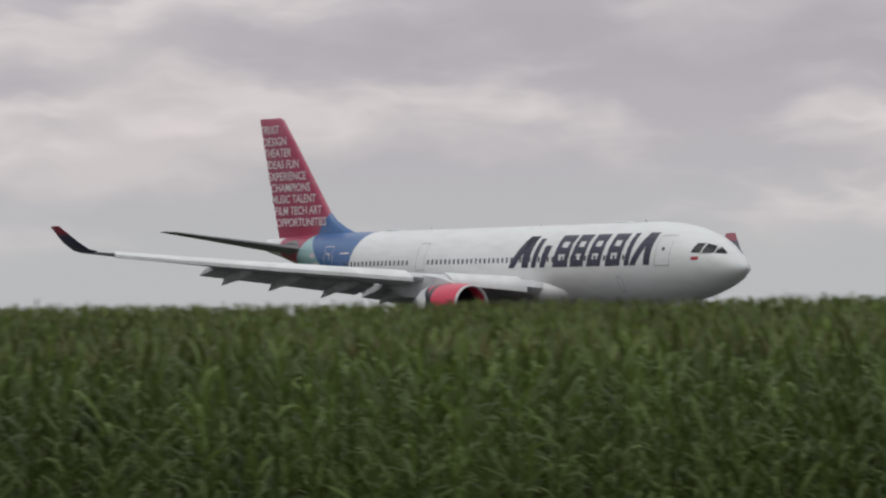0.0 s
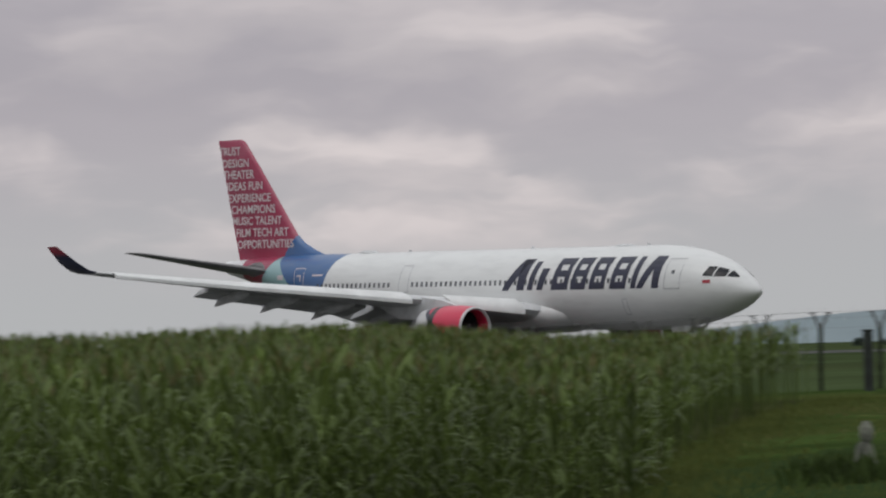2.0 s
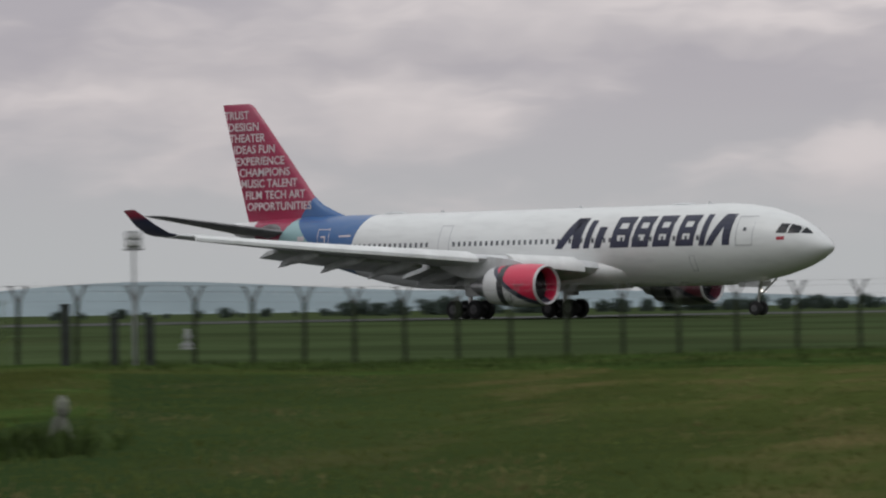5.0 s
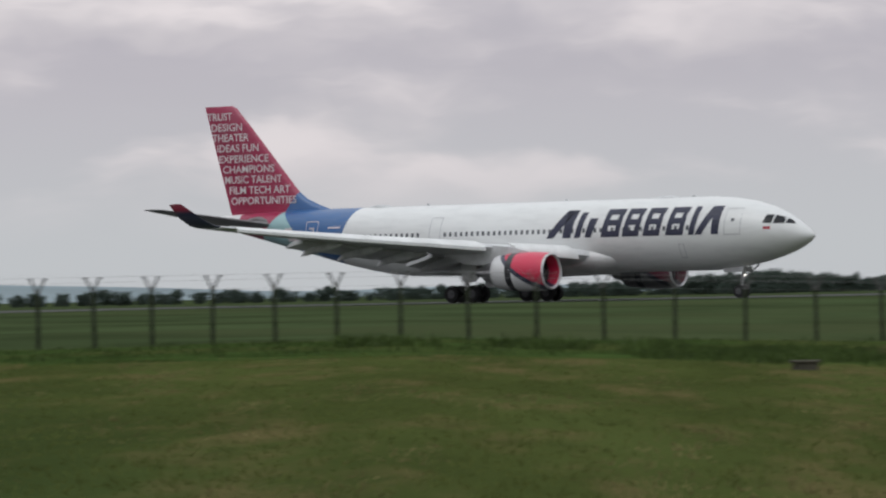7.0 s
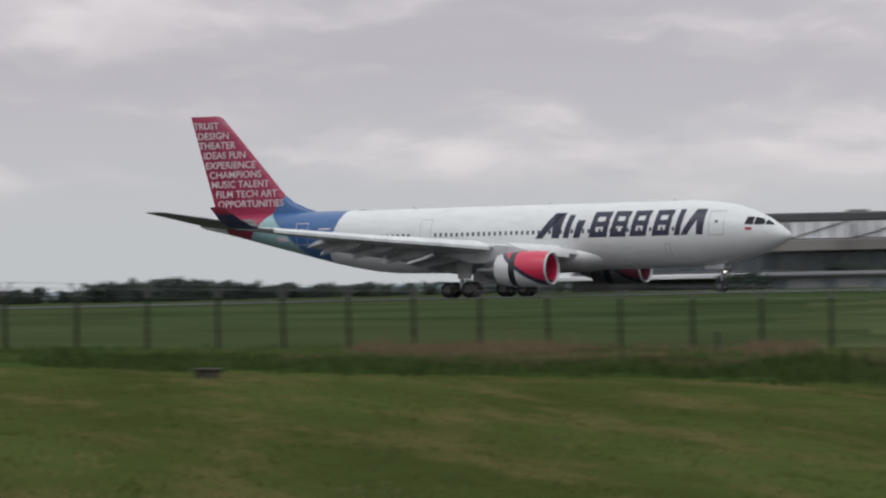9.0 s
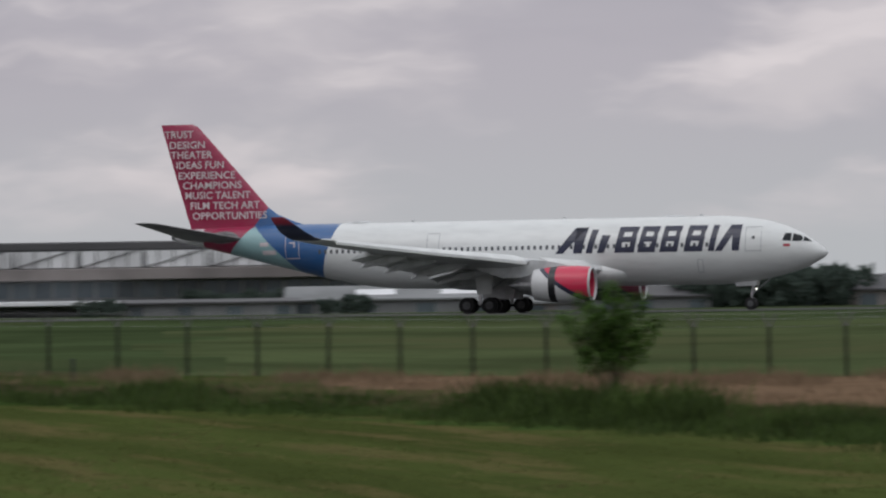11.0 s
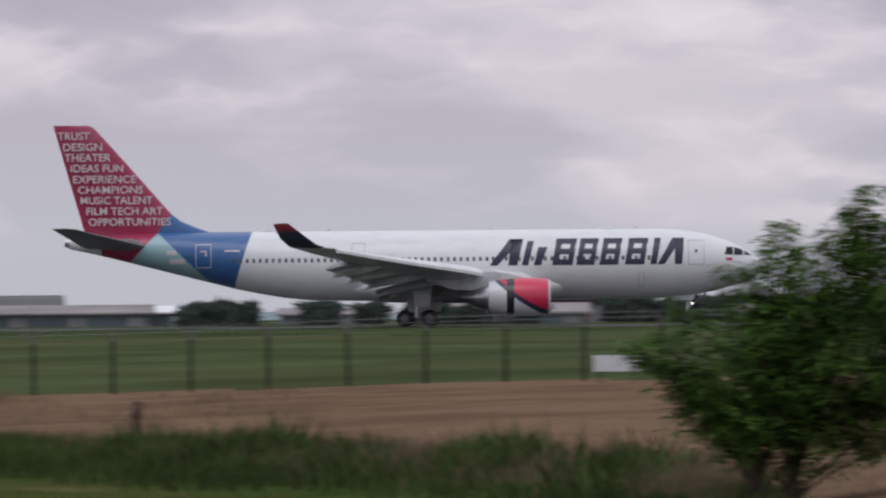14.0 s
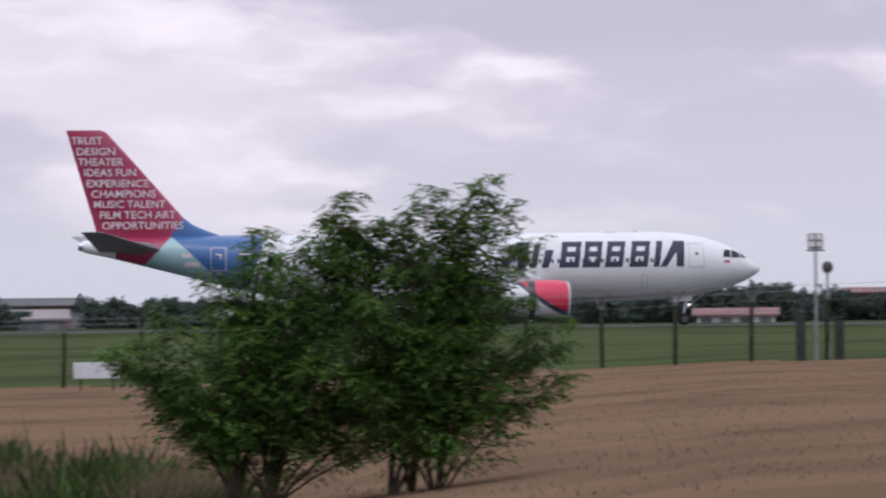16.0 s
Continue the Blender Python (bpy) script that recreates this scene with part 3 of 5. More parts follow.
    for z, le, te in ((7.2, 44.9, 56.4), (7.9, 46.0, 56.6), (8.35, 47.3, 56.75), (8.9, 48.6, 56.9), (9.6, 49.5, 57.1), (12, 51.6, 57.8), (15, 54.25, 58.65), (16.75, 55.85, 59.15), (16.95, 56.3, 59.2)):
        loops.append(foil(le, te - le, 0, z, 2 * fin_half(z) if z < 16.8 else 0.2, vertical=True))
    rings(bm, loops)
    fin = part("fin", bm, M_FIN, plane, "crimson tail fin with a blue root", smooth=True)
    rows = (("TRUST", 165, 285, 90), ("DESIGN", 185, 333, 132), ("THEATER", 190, 365, 172), ("IDEAS FUN", 213, 412, 213), ("EXPERIENCE", 222, 460, 255),
            ("CHAMPIONS", 240, 487, 295), ("MUSIC TALENT", 250, 523, 335), ("FILM TECH ART", 272, 562, 376), ("OPPORTUNITIES", 280, 592, 417))
    for text, a, b, base in rows:
        # lettering laid out on a 45.6-to-the-metre drawing of the fin
        words("letter", text, 62.42 - a / 45.6, 17.72 - base / 45.6, (b - a) / 45.6, 0.64, -(fin_half(17.72 - base / 45.6) + 0.035), M_LETTER, fin)

    # tailplanes
    for side in (-1, 1):
        bm = bmesh.new()
        rings(bm, [foil(le, te - le, side * y, z, t) for y, le, te, z, t in ((0.6, 50.9, 56.6, 6.75, 0.62), (1.6, 51.6, 56.8, 6.85, 0.55), (5.5, 54.2, 57.6, 7.5, 0.34), (9.2, 56.5, 58.4, 8.1, 0.18), (9.6, 57.2, 58.5, 8.17, 0.08))])
        part("tailplane", bm, M_TAILGREY, plane, "grey tailplane", smooth=True)
        bm = bmesh.new()
        rings(bm, [[at(s, side * (y + 0.02), 6.9 + h * math.sin(a)) + Vector((w * math.cos(a), 0, 0)) for a in [2 * math.pi * k / 20 for k in range(20)]] for s, y, w, h in ((53.0, 0.9, 1.7, 0.62), (53.0, 1.36, 1.3, 0.42))])
        part("tail_root_plate", bm, M_TAILGREY, plane, "grey plate at the tailplane root", smooth=True)

    # exhaust of the auxiliary engine in the tail cone
    bm = bmesh.new()
    lathe(bm, (0, 7.17), ((29 - 57.85, 0.42), (29 - 58.3, 0.34), (29 - 58.3, 0.25), (29 - 57.9, 0.2)), 16)
    part("tail_exhaust", bm, M_METAL, plane, "small metal exhaust", smooth=True)

    # wings with flaps, tracks, winglets
    for side in (-1, 1):
        bm = bmesh.new()
        loops = []
        for y in (1.5, 2.8, 4.5, 6.0, 8.0, 9.5, 12, 14, 16.5, 19, 21.5, 24, 26.5, 28.7):
            le, te, z, t = wing_at(y)
            loops.append(foil(le, te - le, side * y, z, t, droop=0.35 * (1 - y / 30)))
        rings(bm, loops)
        wing = part("wing", bm, M_WING, plane, "pale grey swept wing", smooth=True)
        # slats, lowered a little in front of the leading edge
        for y0, y1 in ((4.0, 8.3), (10.6, 14.69), (14.71, 18.89), (18.91, 23.29), (23.31, 27.8)):
            bm = bmesh.new()
            loops = []
            for y in (y0, y1):
                le, te, z, t = wing_at(y)
                loops.append([at(le - 0.52, side * y, z - 0.28 - t * 0.1), at(le - 0.50, side * y, z - 0.1), at(le - 0.15, side * y, z + t * 0.25), at(le + 0.55, side * y, z + t * 0.5 + 0.04), at(le + 0.5, side * y, z + t * 0.44), at(le - 0.15, side * y, z + 0.02), at(le - 0.32, side * y, z - 0.30 - t * 0.1)])
            rings(bm, loops)
            part("slat", bm, M_WHITE, wing, "white leading-edge slat", smooth=True)
        # flaps, lowered
        for y0, y1, c0, c1 in ((3.1, 8.9, 2.7, 2.6), (9.6, 14.4, 2.3, 2.0), (14.6, 20.2, 1.95, 1.6)):
            bm = bmesh.new()
            loops = []
            for y, c in ((y0, c0), (y1, c1)):
                le, te, z, t = wing_at(y)
                zt = z - 0.35 * (1 - y / 30) - 0.1
                loops.append([at(te - 0.35, side * y, zt + 0.02), at(te + 0.1, side * y, zt + 0.1), at(te + 0.45 * c, side * y, zt - 0.04 * c), at(te + 0.92 * c, side * y, zt - 0.31 * c), at(te + 0.9 * c, side * y, zt - 0.34 * c), at(te + 0.3 * c, side * y, zt - 0.20 * c), at(te - 0.3, side * y, zt - 0.18)])
            rings(bm, loops)
            part("flap", bm, M_UNDER, wing, "grey lowered flap", smooth=True)
        # ailerons seam and flap-track fairings
        for y, ln in ((4.6, 3.0), (7.6, 4.4), (11.8, 4.4), (15.4, 4.0), (18.6, 3.6)):
            le, te, z, t = wing_at(y)
            zz = z - t * 0.42
            bm = bmesh.new()
            prof = ((-0.62, 0.05, 0.0), (-0.45, 0.24, -0.12), (-0.15, 0.36, -0.22), (0.15, 0.36, -0.36), (0.36, 0.26, -0.64), (0.5, 0.04, -0.95))
            rings(bm, [[at(te + ln * f, side * (y + 0.62 * w * math.cos(a)), zz + dz * ln / 4 - 0.15 + w * 1.05 * math.sin(a)) for a in [2 * math.pi * k / 14 for k in range(14)]] for f, w, dz in prof])
            part("flap_track_fairing", bm, M_UNDER, wing, "grey canoe-shaped fairing", smooth=True)
        # winglet
        bm = bmesh.new()
        rings(bm, [foil(le, te - le, side * y, z, t) for y, le, te, z, t in ((28.6, 35.65, 38.2, 6.19, 0.26), (29.0, 36.2, 38.5, 6.35, 0.2), (29.45, 37.0, 39.1, 6.9, 0.16), (30.15, 38.4, 39.6, 8.0, 0.1))])
        part("winglet", bm, M_TIP, wing, "dark winglet with a red tip", smooth=True)

    # engines
    for side in (-1, 1):
        cy, cz = side * 9.45, 2.36
        bm = bmesh.new()
        f = 29 - 18.1
        lathe(bm, (cy, cz), ((f - 1.2, 1.18), (f - 0.35, 1.2), (f - 0.06, 1.28), (f, 1.34), (f - 0.06, 1.40), (f - 0.4, 1.47), (f - 1.3, 1.53), (f - 2.6, 1.54), (f - 3.8, 1.46), (f - 5.0, 1.28), (f - 5.05, 1.2), (f - 4.6, 1.15)), 40, caps=(False, False))
        eng = part("engine", bm, M_NACELLE, plane, "red nacelle with black band and white underside", smooth=True)
        bm = bmesh.new()
        lathe(bm, (cy, cz), ((f - 4.4, 1.14), (f - 5.2, 0.95), (f - 6.2, 0.72), (f - 6.25, 0.6), (f - 6.9, 0.3), (f - 7.3, 0.05)), 24)
        part("exhaust_cone", bm, M_METAL, eng, "grey metal exhaust nozzle", smooth=True)
        bm = bmesh.new()
        lathe(bm, (cy, cz), ((f - 1.2, 1.19), (f - 1.22, 0.45), (f - 0.9, 0.3), (f - 0.55, 0.03)), 24)
        part("fan_hub", bm, M_DARK, eng, "dark fan and spinner", smooth=True)
        for k in range(24):
            a = 2 * math.pi * k / 24
            bm = bmesh.new()
            pts = [Vector((f - 1.16 + 0.12 * e, cy + r * math.cos(a + da), cz + r * math.sin(a + da))) for r, da, e in ((0.35, 0, 0), (1.16, 0.1, 0), (1.16, 0.27, 1), (0.35, 0.3, 1))]
            bm.faces.new([bm.verts.new(p) for p in pts])
            bm.faces.new([bm.verts.new(p + Vector((0.015, 0, 0))) for p in reversed(pts)])
            part("fan_blade", bm, M_DARK, eng)
        bm = bmesh.new()
        le, te, z, t = wing_at(9.45)
        rings(bm, [[at(s, cy + w, zl), at(s, cy - w, zl), at(s, cy - w, zh), at(s, cy + w, zh)] for s, w, zl, zh in ((19.6, 0.08, 3.6, 3.75), (21.4, 0.26, 3.2, 4.25), (23.6, 0.3, 2.9, 4.5), (26.0, 0.26, 3.0, 4.2), (28.2, 0.06, 3.7, 4.0))])
        part("pylon", bm, M_UNDER, plane, "grey engine pylon", smooth=True)

    # main gear
    for side in (-1, 1):
        y = side * 5.34
        bm = bmesh.new()
        tube(bm, at(28.3, side * 5.0, 3.6), at(28.95, y, 1.9), 0.26, 0.24, 14)
        tube(bm, at(28.95, y, 1.95), at(29.0, y, 0.75), 0.17, 0.17, 12)
        tube(bm, at(26.6, side * 4.2, 3.2), at(28.5, y, 1.75), 0.09, 0.09, 8)
        tube(bm, at(28.4, side * 3.0, 2.6), at(28.5, y, 1.7), 0.09, 0.09, 8)
        gear = part("main_gear", bm, M_METAL, plane, "metal main landing gear leg", smooth=True)
        bm = bmesh.new()
        tube(bm, at(27.9, y, 0.72), at(30.05, y, 0.7), 0.15, 0.15, 10)
        for s in (27.97, 29.97):
            tube(bm, at(s, y - 0.8, 0.7), at(s, y + 0.8, 0.7), 0.1, 0.1, 8)
        part("bogie_beam", bm, M_DARK, gear, "dark bogie beam")
        for s in (27.97, 29.97):
            for d in (-0.62, 0.62):
                wheel("wheel", s, y + d, 0.7, 0.5, gear)
        bm = bmesh.new()
        slab_pts = [at(27.7, y + side * 0.42, 3.5), at(29.3, y + side * 0.42, 3.5), at(29.2, y + side * 0.3, 1.65), at(27.9, y + side * 0.3, 1.65)]
        rings(bm, [slab_pts, [p + Vector((0, -side * 0.06, 0)) for p in slab_pts]])
        part("gear_door", bm, M_WHITE, gear, "white panel on the gear leg")
        bm = bmesh.new()
        dp = [at(26.9, side * 1.4, 2.2), at(29.9, side * 1.4, 2.2), at(29.7, side * 1.75, 1.2), at(27.1, side * 1.75, 1.2)]
        rings(bm, [dp, [p + Vector((0, 0.06, 0)) for p in dp]])
        part("belly_door", bm, M_UNDER, plane, "grey gear bay door hanging open")
    # nose gear
    bm = bmesh.new()
    tube(bm, at(6.3, 0, 2.7), at(6.6, 0, 1.2), 0.15, 0.13, 12)
    tube(bm, at(6.6, 0, 1.25), at(6.65, 0, 0.5), 0.09, 0.09, 10)
    tube(bm, at(5.0, 0, 2.6), at(6.5, 0, 1.4), 0.07, 0.07, 8)
    tube(bm, at(6.65, -0.4, 0.52), at(6.65, 0.4, 0.52), 0.07, 0.07, 8)
    ng = part("nose_gear", bm, M_METAL, plane, "metal nose gear leg", smooth=True)
    for d in (-0.36, 0.36):
        wheel("wheel", 6.65, d, 0.52, 0.3, ng)
    for d in (-1, 1):
        bm = bmesh.new()
        dp = [at(6.0, d * 0.62, 2.45), at(7.9, d * 0.62, 2.35), at(7.8, d * 0.68, 2.0), at(6.1, d * 0.68, 2.05)]
        rings(bm, [dp, [p + Vector((0, d * 0.04, 0)) for p in dp]])
        part("nose_gear_door", bm, M_UNDER, plane, "white nose gear door")
        bm = bmesh.new()
        lathe(bm, (d * 0.2, 1.75), ((29 - 6.25, 0.06), (29 - 6.15, 0.075), (29 - 6.1, 0.01)), 12)
        part("taxi_light", bm, M_LAMP, ng, "lit white taxi light")
    return plane


plane = airliner()

# ---- fence along the airfield ----
# bearings of the posts
POSTS = (-39.36, -38.71, -38.07, -37.42, -36.75, -36.07, -35.36, -34.64, -33.92, -33.19, -32.42, -31.62, -30.83, -30.02, -29.15, -28.28, -27.42, -26.52, -25.62, -24.72,
         -23.88, -23.05, -22.22, -21.38, -20.5, -19.58, -18.66, -17.78, -16.9, -16.0, -15.1, -14.18, -13.25, -12.31, -11.38, -10.43, -9.47, -8.49, -7.53, -6.54, -5.54, -4.55, -3.56, -2.54,
         -1.55, -0.53, 0.47, 1.46, 2.46, 3.44, 4.42, 5.4, 6.37, 7.34, 8.27, 9.24, 10.2, 11.15, 12.1)


def fence():
    azs = [-39.36 - 0.75 * k for k in range(32, 0, -1)] + list(POSTS)
    f = thing("perimeter_fence", "grey concrete-post perimeter fence with Y arms and barbed wire", "fence")
    bm = bmesh.new()
    box(bm, -0.07, 0.07, -0.07, 0.07, -0.3, 2.1, 0.012)
    post_mesh = link("post", bm, POST, f, "concrete fence post")
    bm = bmesh.new()
    for d in (-1, 1):
        tube(bm, (0, 0, 2.05), (0.27 * d, 0.02 * d, 2.62), 0.055, 0.04, 6)
        tube(bm, (0.2 * d, 0.02 * d, 2.62), (0.36 * d, 0.02 * d, 2.60), 0.025, 0.025, 5)
    arm_mesh = link("fork", bm, FORK, post_mesh, "forked grey top").data
    line = []
    for k, az in enumerate(azs):
        p = spot(az, fence_r(az))
        if k == 0:
            ob, arm = post_mesh, post_mesh.children[0]
        else:
            ob, arm = new("post", post_mesh.data), new("fork", arm_mesh)
            ob.parent, arm.parent = f, ob
            ob["label"], arm["label"] = "concrete fence post", "forked grey top"
        tilt = random.uniform(-1.2, 1.2)
        ob.matrix_basis = pose(p.x, p.y, p.z, 0, tilt, -az + 8)
        line.append((p, az))
    for off, h in ((-0.4, 2.64), (0.4, 2.64), (-0.24, 2.44), (0.24, 2.44), (0, 2.1)):
        bm = bmesh.new()
        loops = []
        for p, az in line:
            e = toward(az + 90) * off
            c = p + Vector((e.x, e.y, h))
            loops.append([c + Vector((0, 0, 0.0035)), c + Vector((0.003, 0.003, -0.0025)), c + Vector((-0.003, -0.003, -0.0025))])
        rings(bm, loops)
        part("wire", bm, WIRE, f, "thin galvanised wire")
    # a loose coil of razor wire lies in the forks
    verts, faces = [], []
    for (p, az), (q, _) in zip(line, line[1:]):
        run, turns = q - p, max(3, int((q - p).length / 0.42))
        side = toward(az)
        for k in range(turns * 9):
            a = 2 * math.pi * k / 9
            c = p + run * (k / (turns * 9)) + Vector((0, 0, 2.56 + 0.21 * math.sin(a))) + side * (0.21 * math.cos(a))
            verts += [tuple(c + Vector((0, 0, 0.004))), tuple(c - Vector((0, 0, 0.004)))]
    for i in range(len(verts) // 2 - 1):
        faces.append((2 * i, 2 * i + 1, 2 * i + 3, 2 * i + 2))
    coil = from_arrays("razor_coil", verts, faces, COIL, f)
    coil["label"] = "loose coil of pale razor wire"


fence()


# ---- plants built as leaf strips ----
class Strips:
    """Collects curved leaf strips as plain vertex and face lists."""

    def __init__(self):
        self.v, self.f = [], []

    def blade(self, root, way, length, width, arch, segs=3, twist=0.0):
        """A tapering blade that starts along way and bends by arch metres downwards."""
        way = way.normalized()
        side = way.cross(Vector((0, 0, 1)))
        side = side.normalized() if side.length > 0.05 else Vector((1, 0, 0))
        if twist:
            side = Matrix.Rotation(twist, 3, way) @ side
        n0 = len(self.v)
        for k in range(segs + 1):
            u = k / segs
            c = root + way * (length * u) - Vector((0, 0, arch * u * u))
            w = width * (0.55 + 1.2 * u) * (1 - u) ** 0.7 if k < segs else 0.0
            w = max(w, width * 0.04)
            self.v.append(tuple(c - side * w))
            self.v.append(tuple(c + side * w))
        for k in range(segs):
            a = n0 + 2 * k
            self.f.append((a, a + 1, a + 3, a + 2))

    def leaf(self, c, way, length, width, normal):
        way = way.normalized()
        side = way.cross(normal).normalized() * width
        n0 = len(self.v)
        tip = c + way * length
        mid = c + way * length * 0.45
        self.v += [tuple(c), tuple(mid + side), tuple(tip), tuple(mid - side)]
        self.f.append((n0, n0 + 1, n0 + 2, n0 + 3))


def maize():
    g = random.Random(5)
    st, plume = Strips(), Strips()
    for row in range(0, 128):
        for col in range(-220, 70):
            r0 = 34 + row * 0.72
            # rows run away from the lens along the open edge of the crop
            d, e = 34 + row * 0.72, col * 0.235
            if g.random() < (0.15 if r0 < 58 else 0.4 if r0 < 80 else 0.62):
                continue
            p = toward(-42.9) * d + toward(47.1) * e
            p = Vector((p.x + g.uniform(-.1, .1), p.y + g.uniform(-.1, .1), 0))
            az, r = math.degrees(math.atan2(p.x, p.y)), p.length
            if az < -62.5 or r > 128 or r < max(40.5, 52 - (-44.7 - az) * 1.9) + 1.2 * noise.noise((az * 0.9, 3.0, 0)):
                continue
            if az > -44.7 + (r - 53) / 77 * 2.4 + 0.25 * noise.noise((r * 0.2, 1, 0)):
                continue
            base = Vector((p.x, p.y, ground_z(az, r)))
            h = 1.96 + 0.22 * min(1.0, max(0.0, (-44 - az) / 5)) - 0.014 * max(0.0, -50 - az) + 0.08 * max(0.0, 1 - abs(az + 48) / 2.5) + g.uniform(-0.14, 0.07) + 0.08 * noise.noise((p.x * 0.15, p.y * 0.15, 2)) + 0.5 * min(1.0, max(0.42, (-44 - az) / 3.5)) - 0.75 * max(0.0, min(1.0, (112 - r) / 60))
            lean = Vector((g.uniform(-.05, .05), g.uniform(-.05, .05), 1))
            n0 = len(st.v)
            for k, w in ((0, 0.016), (1, 0.007)):
                c = base + lean * (h * 0.92 * k)
                st.v += [tuple(c + Vector((w, 0, 0))), tuple(c + Vector((-w * .5, w * .87, 0))), tuple(c + Vector((-w * .5, -w * .87, 0)))]
            for i in range(3):
                st.f.append((n0 + i, n0 + (i + 1) % 3, n0 + 3 + (i + 1) % 3, n0 + 3 + i))
            turn = g.uniform(0, 6.28)
            near = r < 66
            first = 0.06 if near else 0.45
            count = 13 if near else 8
            for k in range(count):
                u = first + (0.97 - first) * k / (count - 1)
                a = turn + k * math.pi + g.uniform(-0.5, 0.5)
                rise = 1.15 + 1.2 * u * u + g.uniform(-0.3, 0.7)
                way = Vector((math.cos(a), math.sin(a), rise))
                ln = (0.80 - 0.38 * abs(u - 0.55)) * g.uniform(0.75, 1.15) * (0.62 if u > 0.9 else 1.0)
                st.blade(base + lean * (h * 0.92 * u), way, ln, 0.035 * g.uniform(0.8, 1.2), ln * g.uniform(0.2, 0.95) * (0.4 if u > 0.9 else 1.0), 4, g.uniform(-0.6, 0.6))
            if g.random() < 0.6:
                for k in range(5):
                    plume.blade(base + lean * (h * 0.90), Vector((g.uniform(-.4, .4), g.uniform(-.4, .4), 1)), g.uniform(0.16, 0.30), 0.010, 0.04, 2)
    tagged(from_arrays("maize_crop", st.v, st.f, CORN), "dense green maize crop standing head-high", "crop", kind="stuff")
    tagged(from_arrays("maize_tassels", plume.v, plume.f, TASSEL), "tan flowering tassels on top of the maize", "crop", kind="stuff")


maize()


def verge():
    """Tall weeds along the field edge, dry grass by the fence, tufts in the mown grass."""
    g = random.Random(11)
    green, dry, short, pale = Strips(), Strips(), Strips(), Strips()

    def clump(st, az, r, n, h, spread, width, upright=1.0):
        b = spot(az, r, -0.03)
        for _ in range(n):
            a, d = g.uniform(0, 6.28), spread * math.sqrt(g.random())
            p = b + Vector((d * math.cos(a), d * math.sin(a), 0))
            way = Vector((g.uniform(-.5, .5), g.uniform(-.5, .5), upright))
            ln = h * g.uniform(0.55, 1.1)
            st.blade(p, way, ln, width * g.uniform(0.6, 1.3), ln * g.uniform(0.05, 0.4), 2, g.uniform(-1.5, 1.5))

    for _ in range(6500):
        az = g.uniform(-27, 2.6) if g.random() < 0.8 else g.uniform(-14, 3)
        s = strip_r(az)
        r = s + g.gauss(0, 6.0 if az < -4 else 4.5) + 3
        tall = (0.48 if az < -2 else 0.26) + 0.7 * max(0, noise.noise((az * 0.5, r * 0.05, 1))) + (0.10 if az > -12 else -0.05)
        if abs(r - s) < 14:
            clump(green, az, r, 11, max(0.3, tall), 0.5, 0.024)
    # broad-leaved thickets in the verge
    for az, dr, h, n in ((-21.5, 8, 0.5, 60), (-17.2, 2, 0.95, 90), (-15.2, 3, 0.7, 60), (-12.7, 1, 1.25, 190), (-11.7, -2, 1.3, 200), (-10.6, -1, 1.35, 190), (-8.8, -2, 0.85, 90), (-5.2, 2, 0.95, 90), (-3.6, 3, 1.05, 130), (-2.6, 2, 0.8, 70), (-0.6, 3, 1.0, 110), (1.0, 2, 0.9, 90), (-42.05, -82, 0.4, 90), (-28.2, 12, 0.55, 70), (-30.4, 14, 0.6, 80), (-25, 12, 0.45, 60)):
        for _ in range(n):
            clump(green, az + g.gauss(0, 0.32), strip_r(az) + dr + g.gauss(0, 1.6), 8, 1.25 * h * g.uniform(0.5, 1.05), 0.35, 0.04, 0.9)
    for _ in range(1300):
        az = g.uniform(-23, -7)
        r = fence_r(az) - g.uniform(1, 20)
        if noise.noise((az * 0.7, 4.0, r * 0.02)) > -0.12:
            clump(dry, az, r, 8, 0.85 * g.uniform(0.5, 1.1), 0.6, 0.016)
    for _ in range(2200):
        az = g.uniform(-24, 2.4) if g.random() < 0.4 else g.uniform(-7, 2.4)
        clump(dry, az, strip_r(az) + g.gauss(5, 3.5), 7, 0.75 * g.uniform(0.5, 1.2), 0.6, 0.014)
    # longer grass between the mown field and the fence
    for _ in range(1500):
        az = g.uniform(-41.5, -18)
        r = g.uniform(strip_r(az) - 6, fence_r(az) + 3)
        clump(green, az, r, 7, 0.26 * g.uniform(0.6, 1.5), 0.6, 0.022)
    # dry grass
    for _ in range(1700):
        az = g.uniform(-22.5, -3)
        r = g.uniform(strip_r(az) + 8, fence_r(az) + 2)
        dens = noise.noise((az * 0.6, r * 0.04, 5)) + 0.25
        if dens > 0:
            clump(dry, az, r, 8, 0.5 * g.uniform(0.5, 1.2), 0.6, 0.016)
    for _ in range(5200):
        az = g.uniform(-16, 13)
        r = g.uniform(max(44, strip_r(az) + 6), fence_r(az) - 1)
        clump(dry, az, r, 8, 0.11 * g.uniform(0.6, 1.3), 0.9, 0.012, 0.8)
    # tufts of the mown field
    for _ in range(30000):
        az = g.uniform(-44, 4)
        r = g.uniform(30, 132)
        if r > strip_r(az) - 4 or az < -43.4:
            continue
        st = pale if noise.noise((az * 0.8, r * 0.07, 9)) > 0.22 else short
        clump(st, az, r, 4, 0.13 * g.uniform(0.4, 1.5), 0.5, 0.016, 0.7)
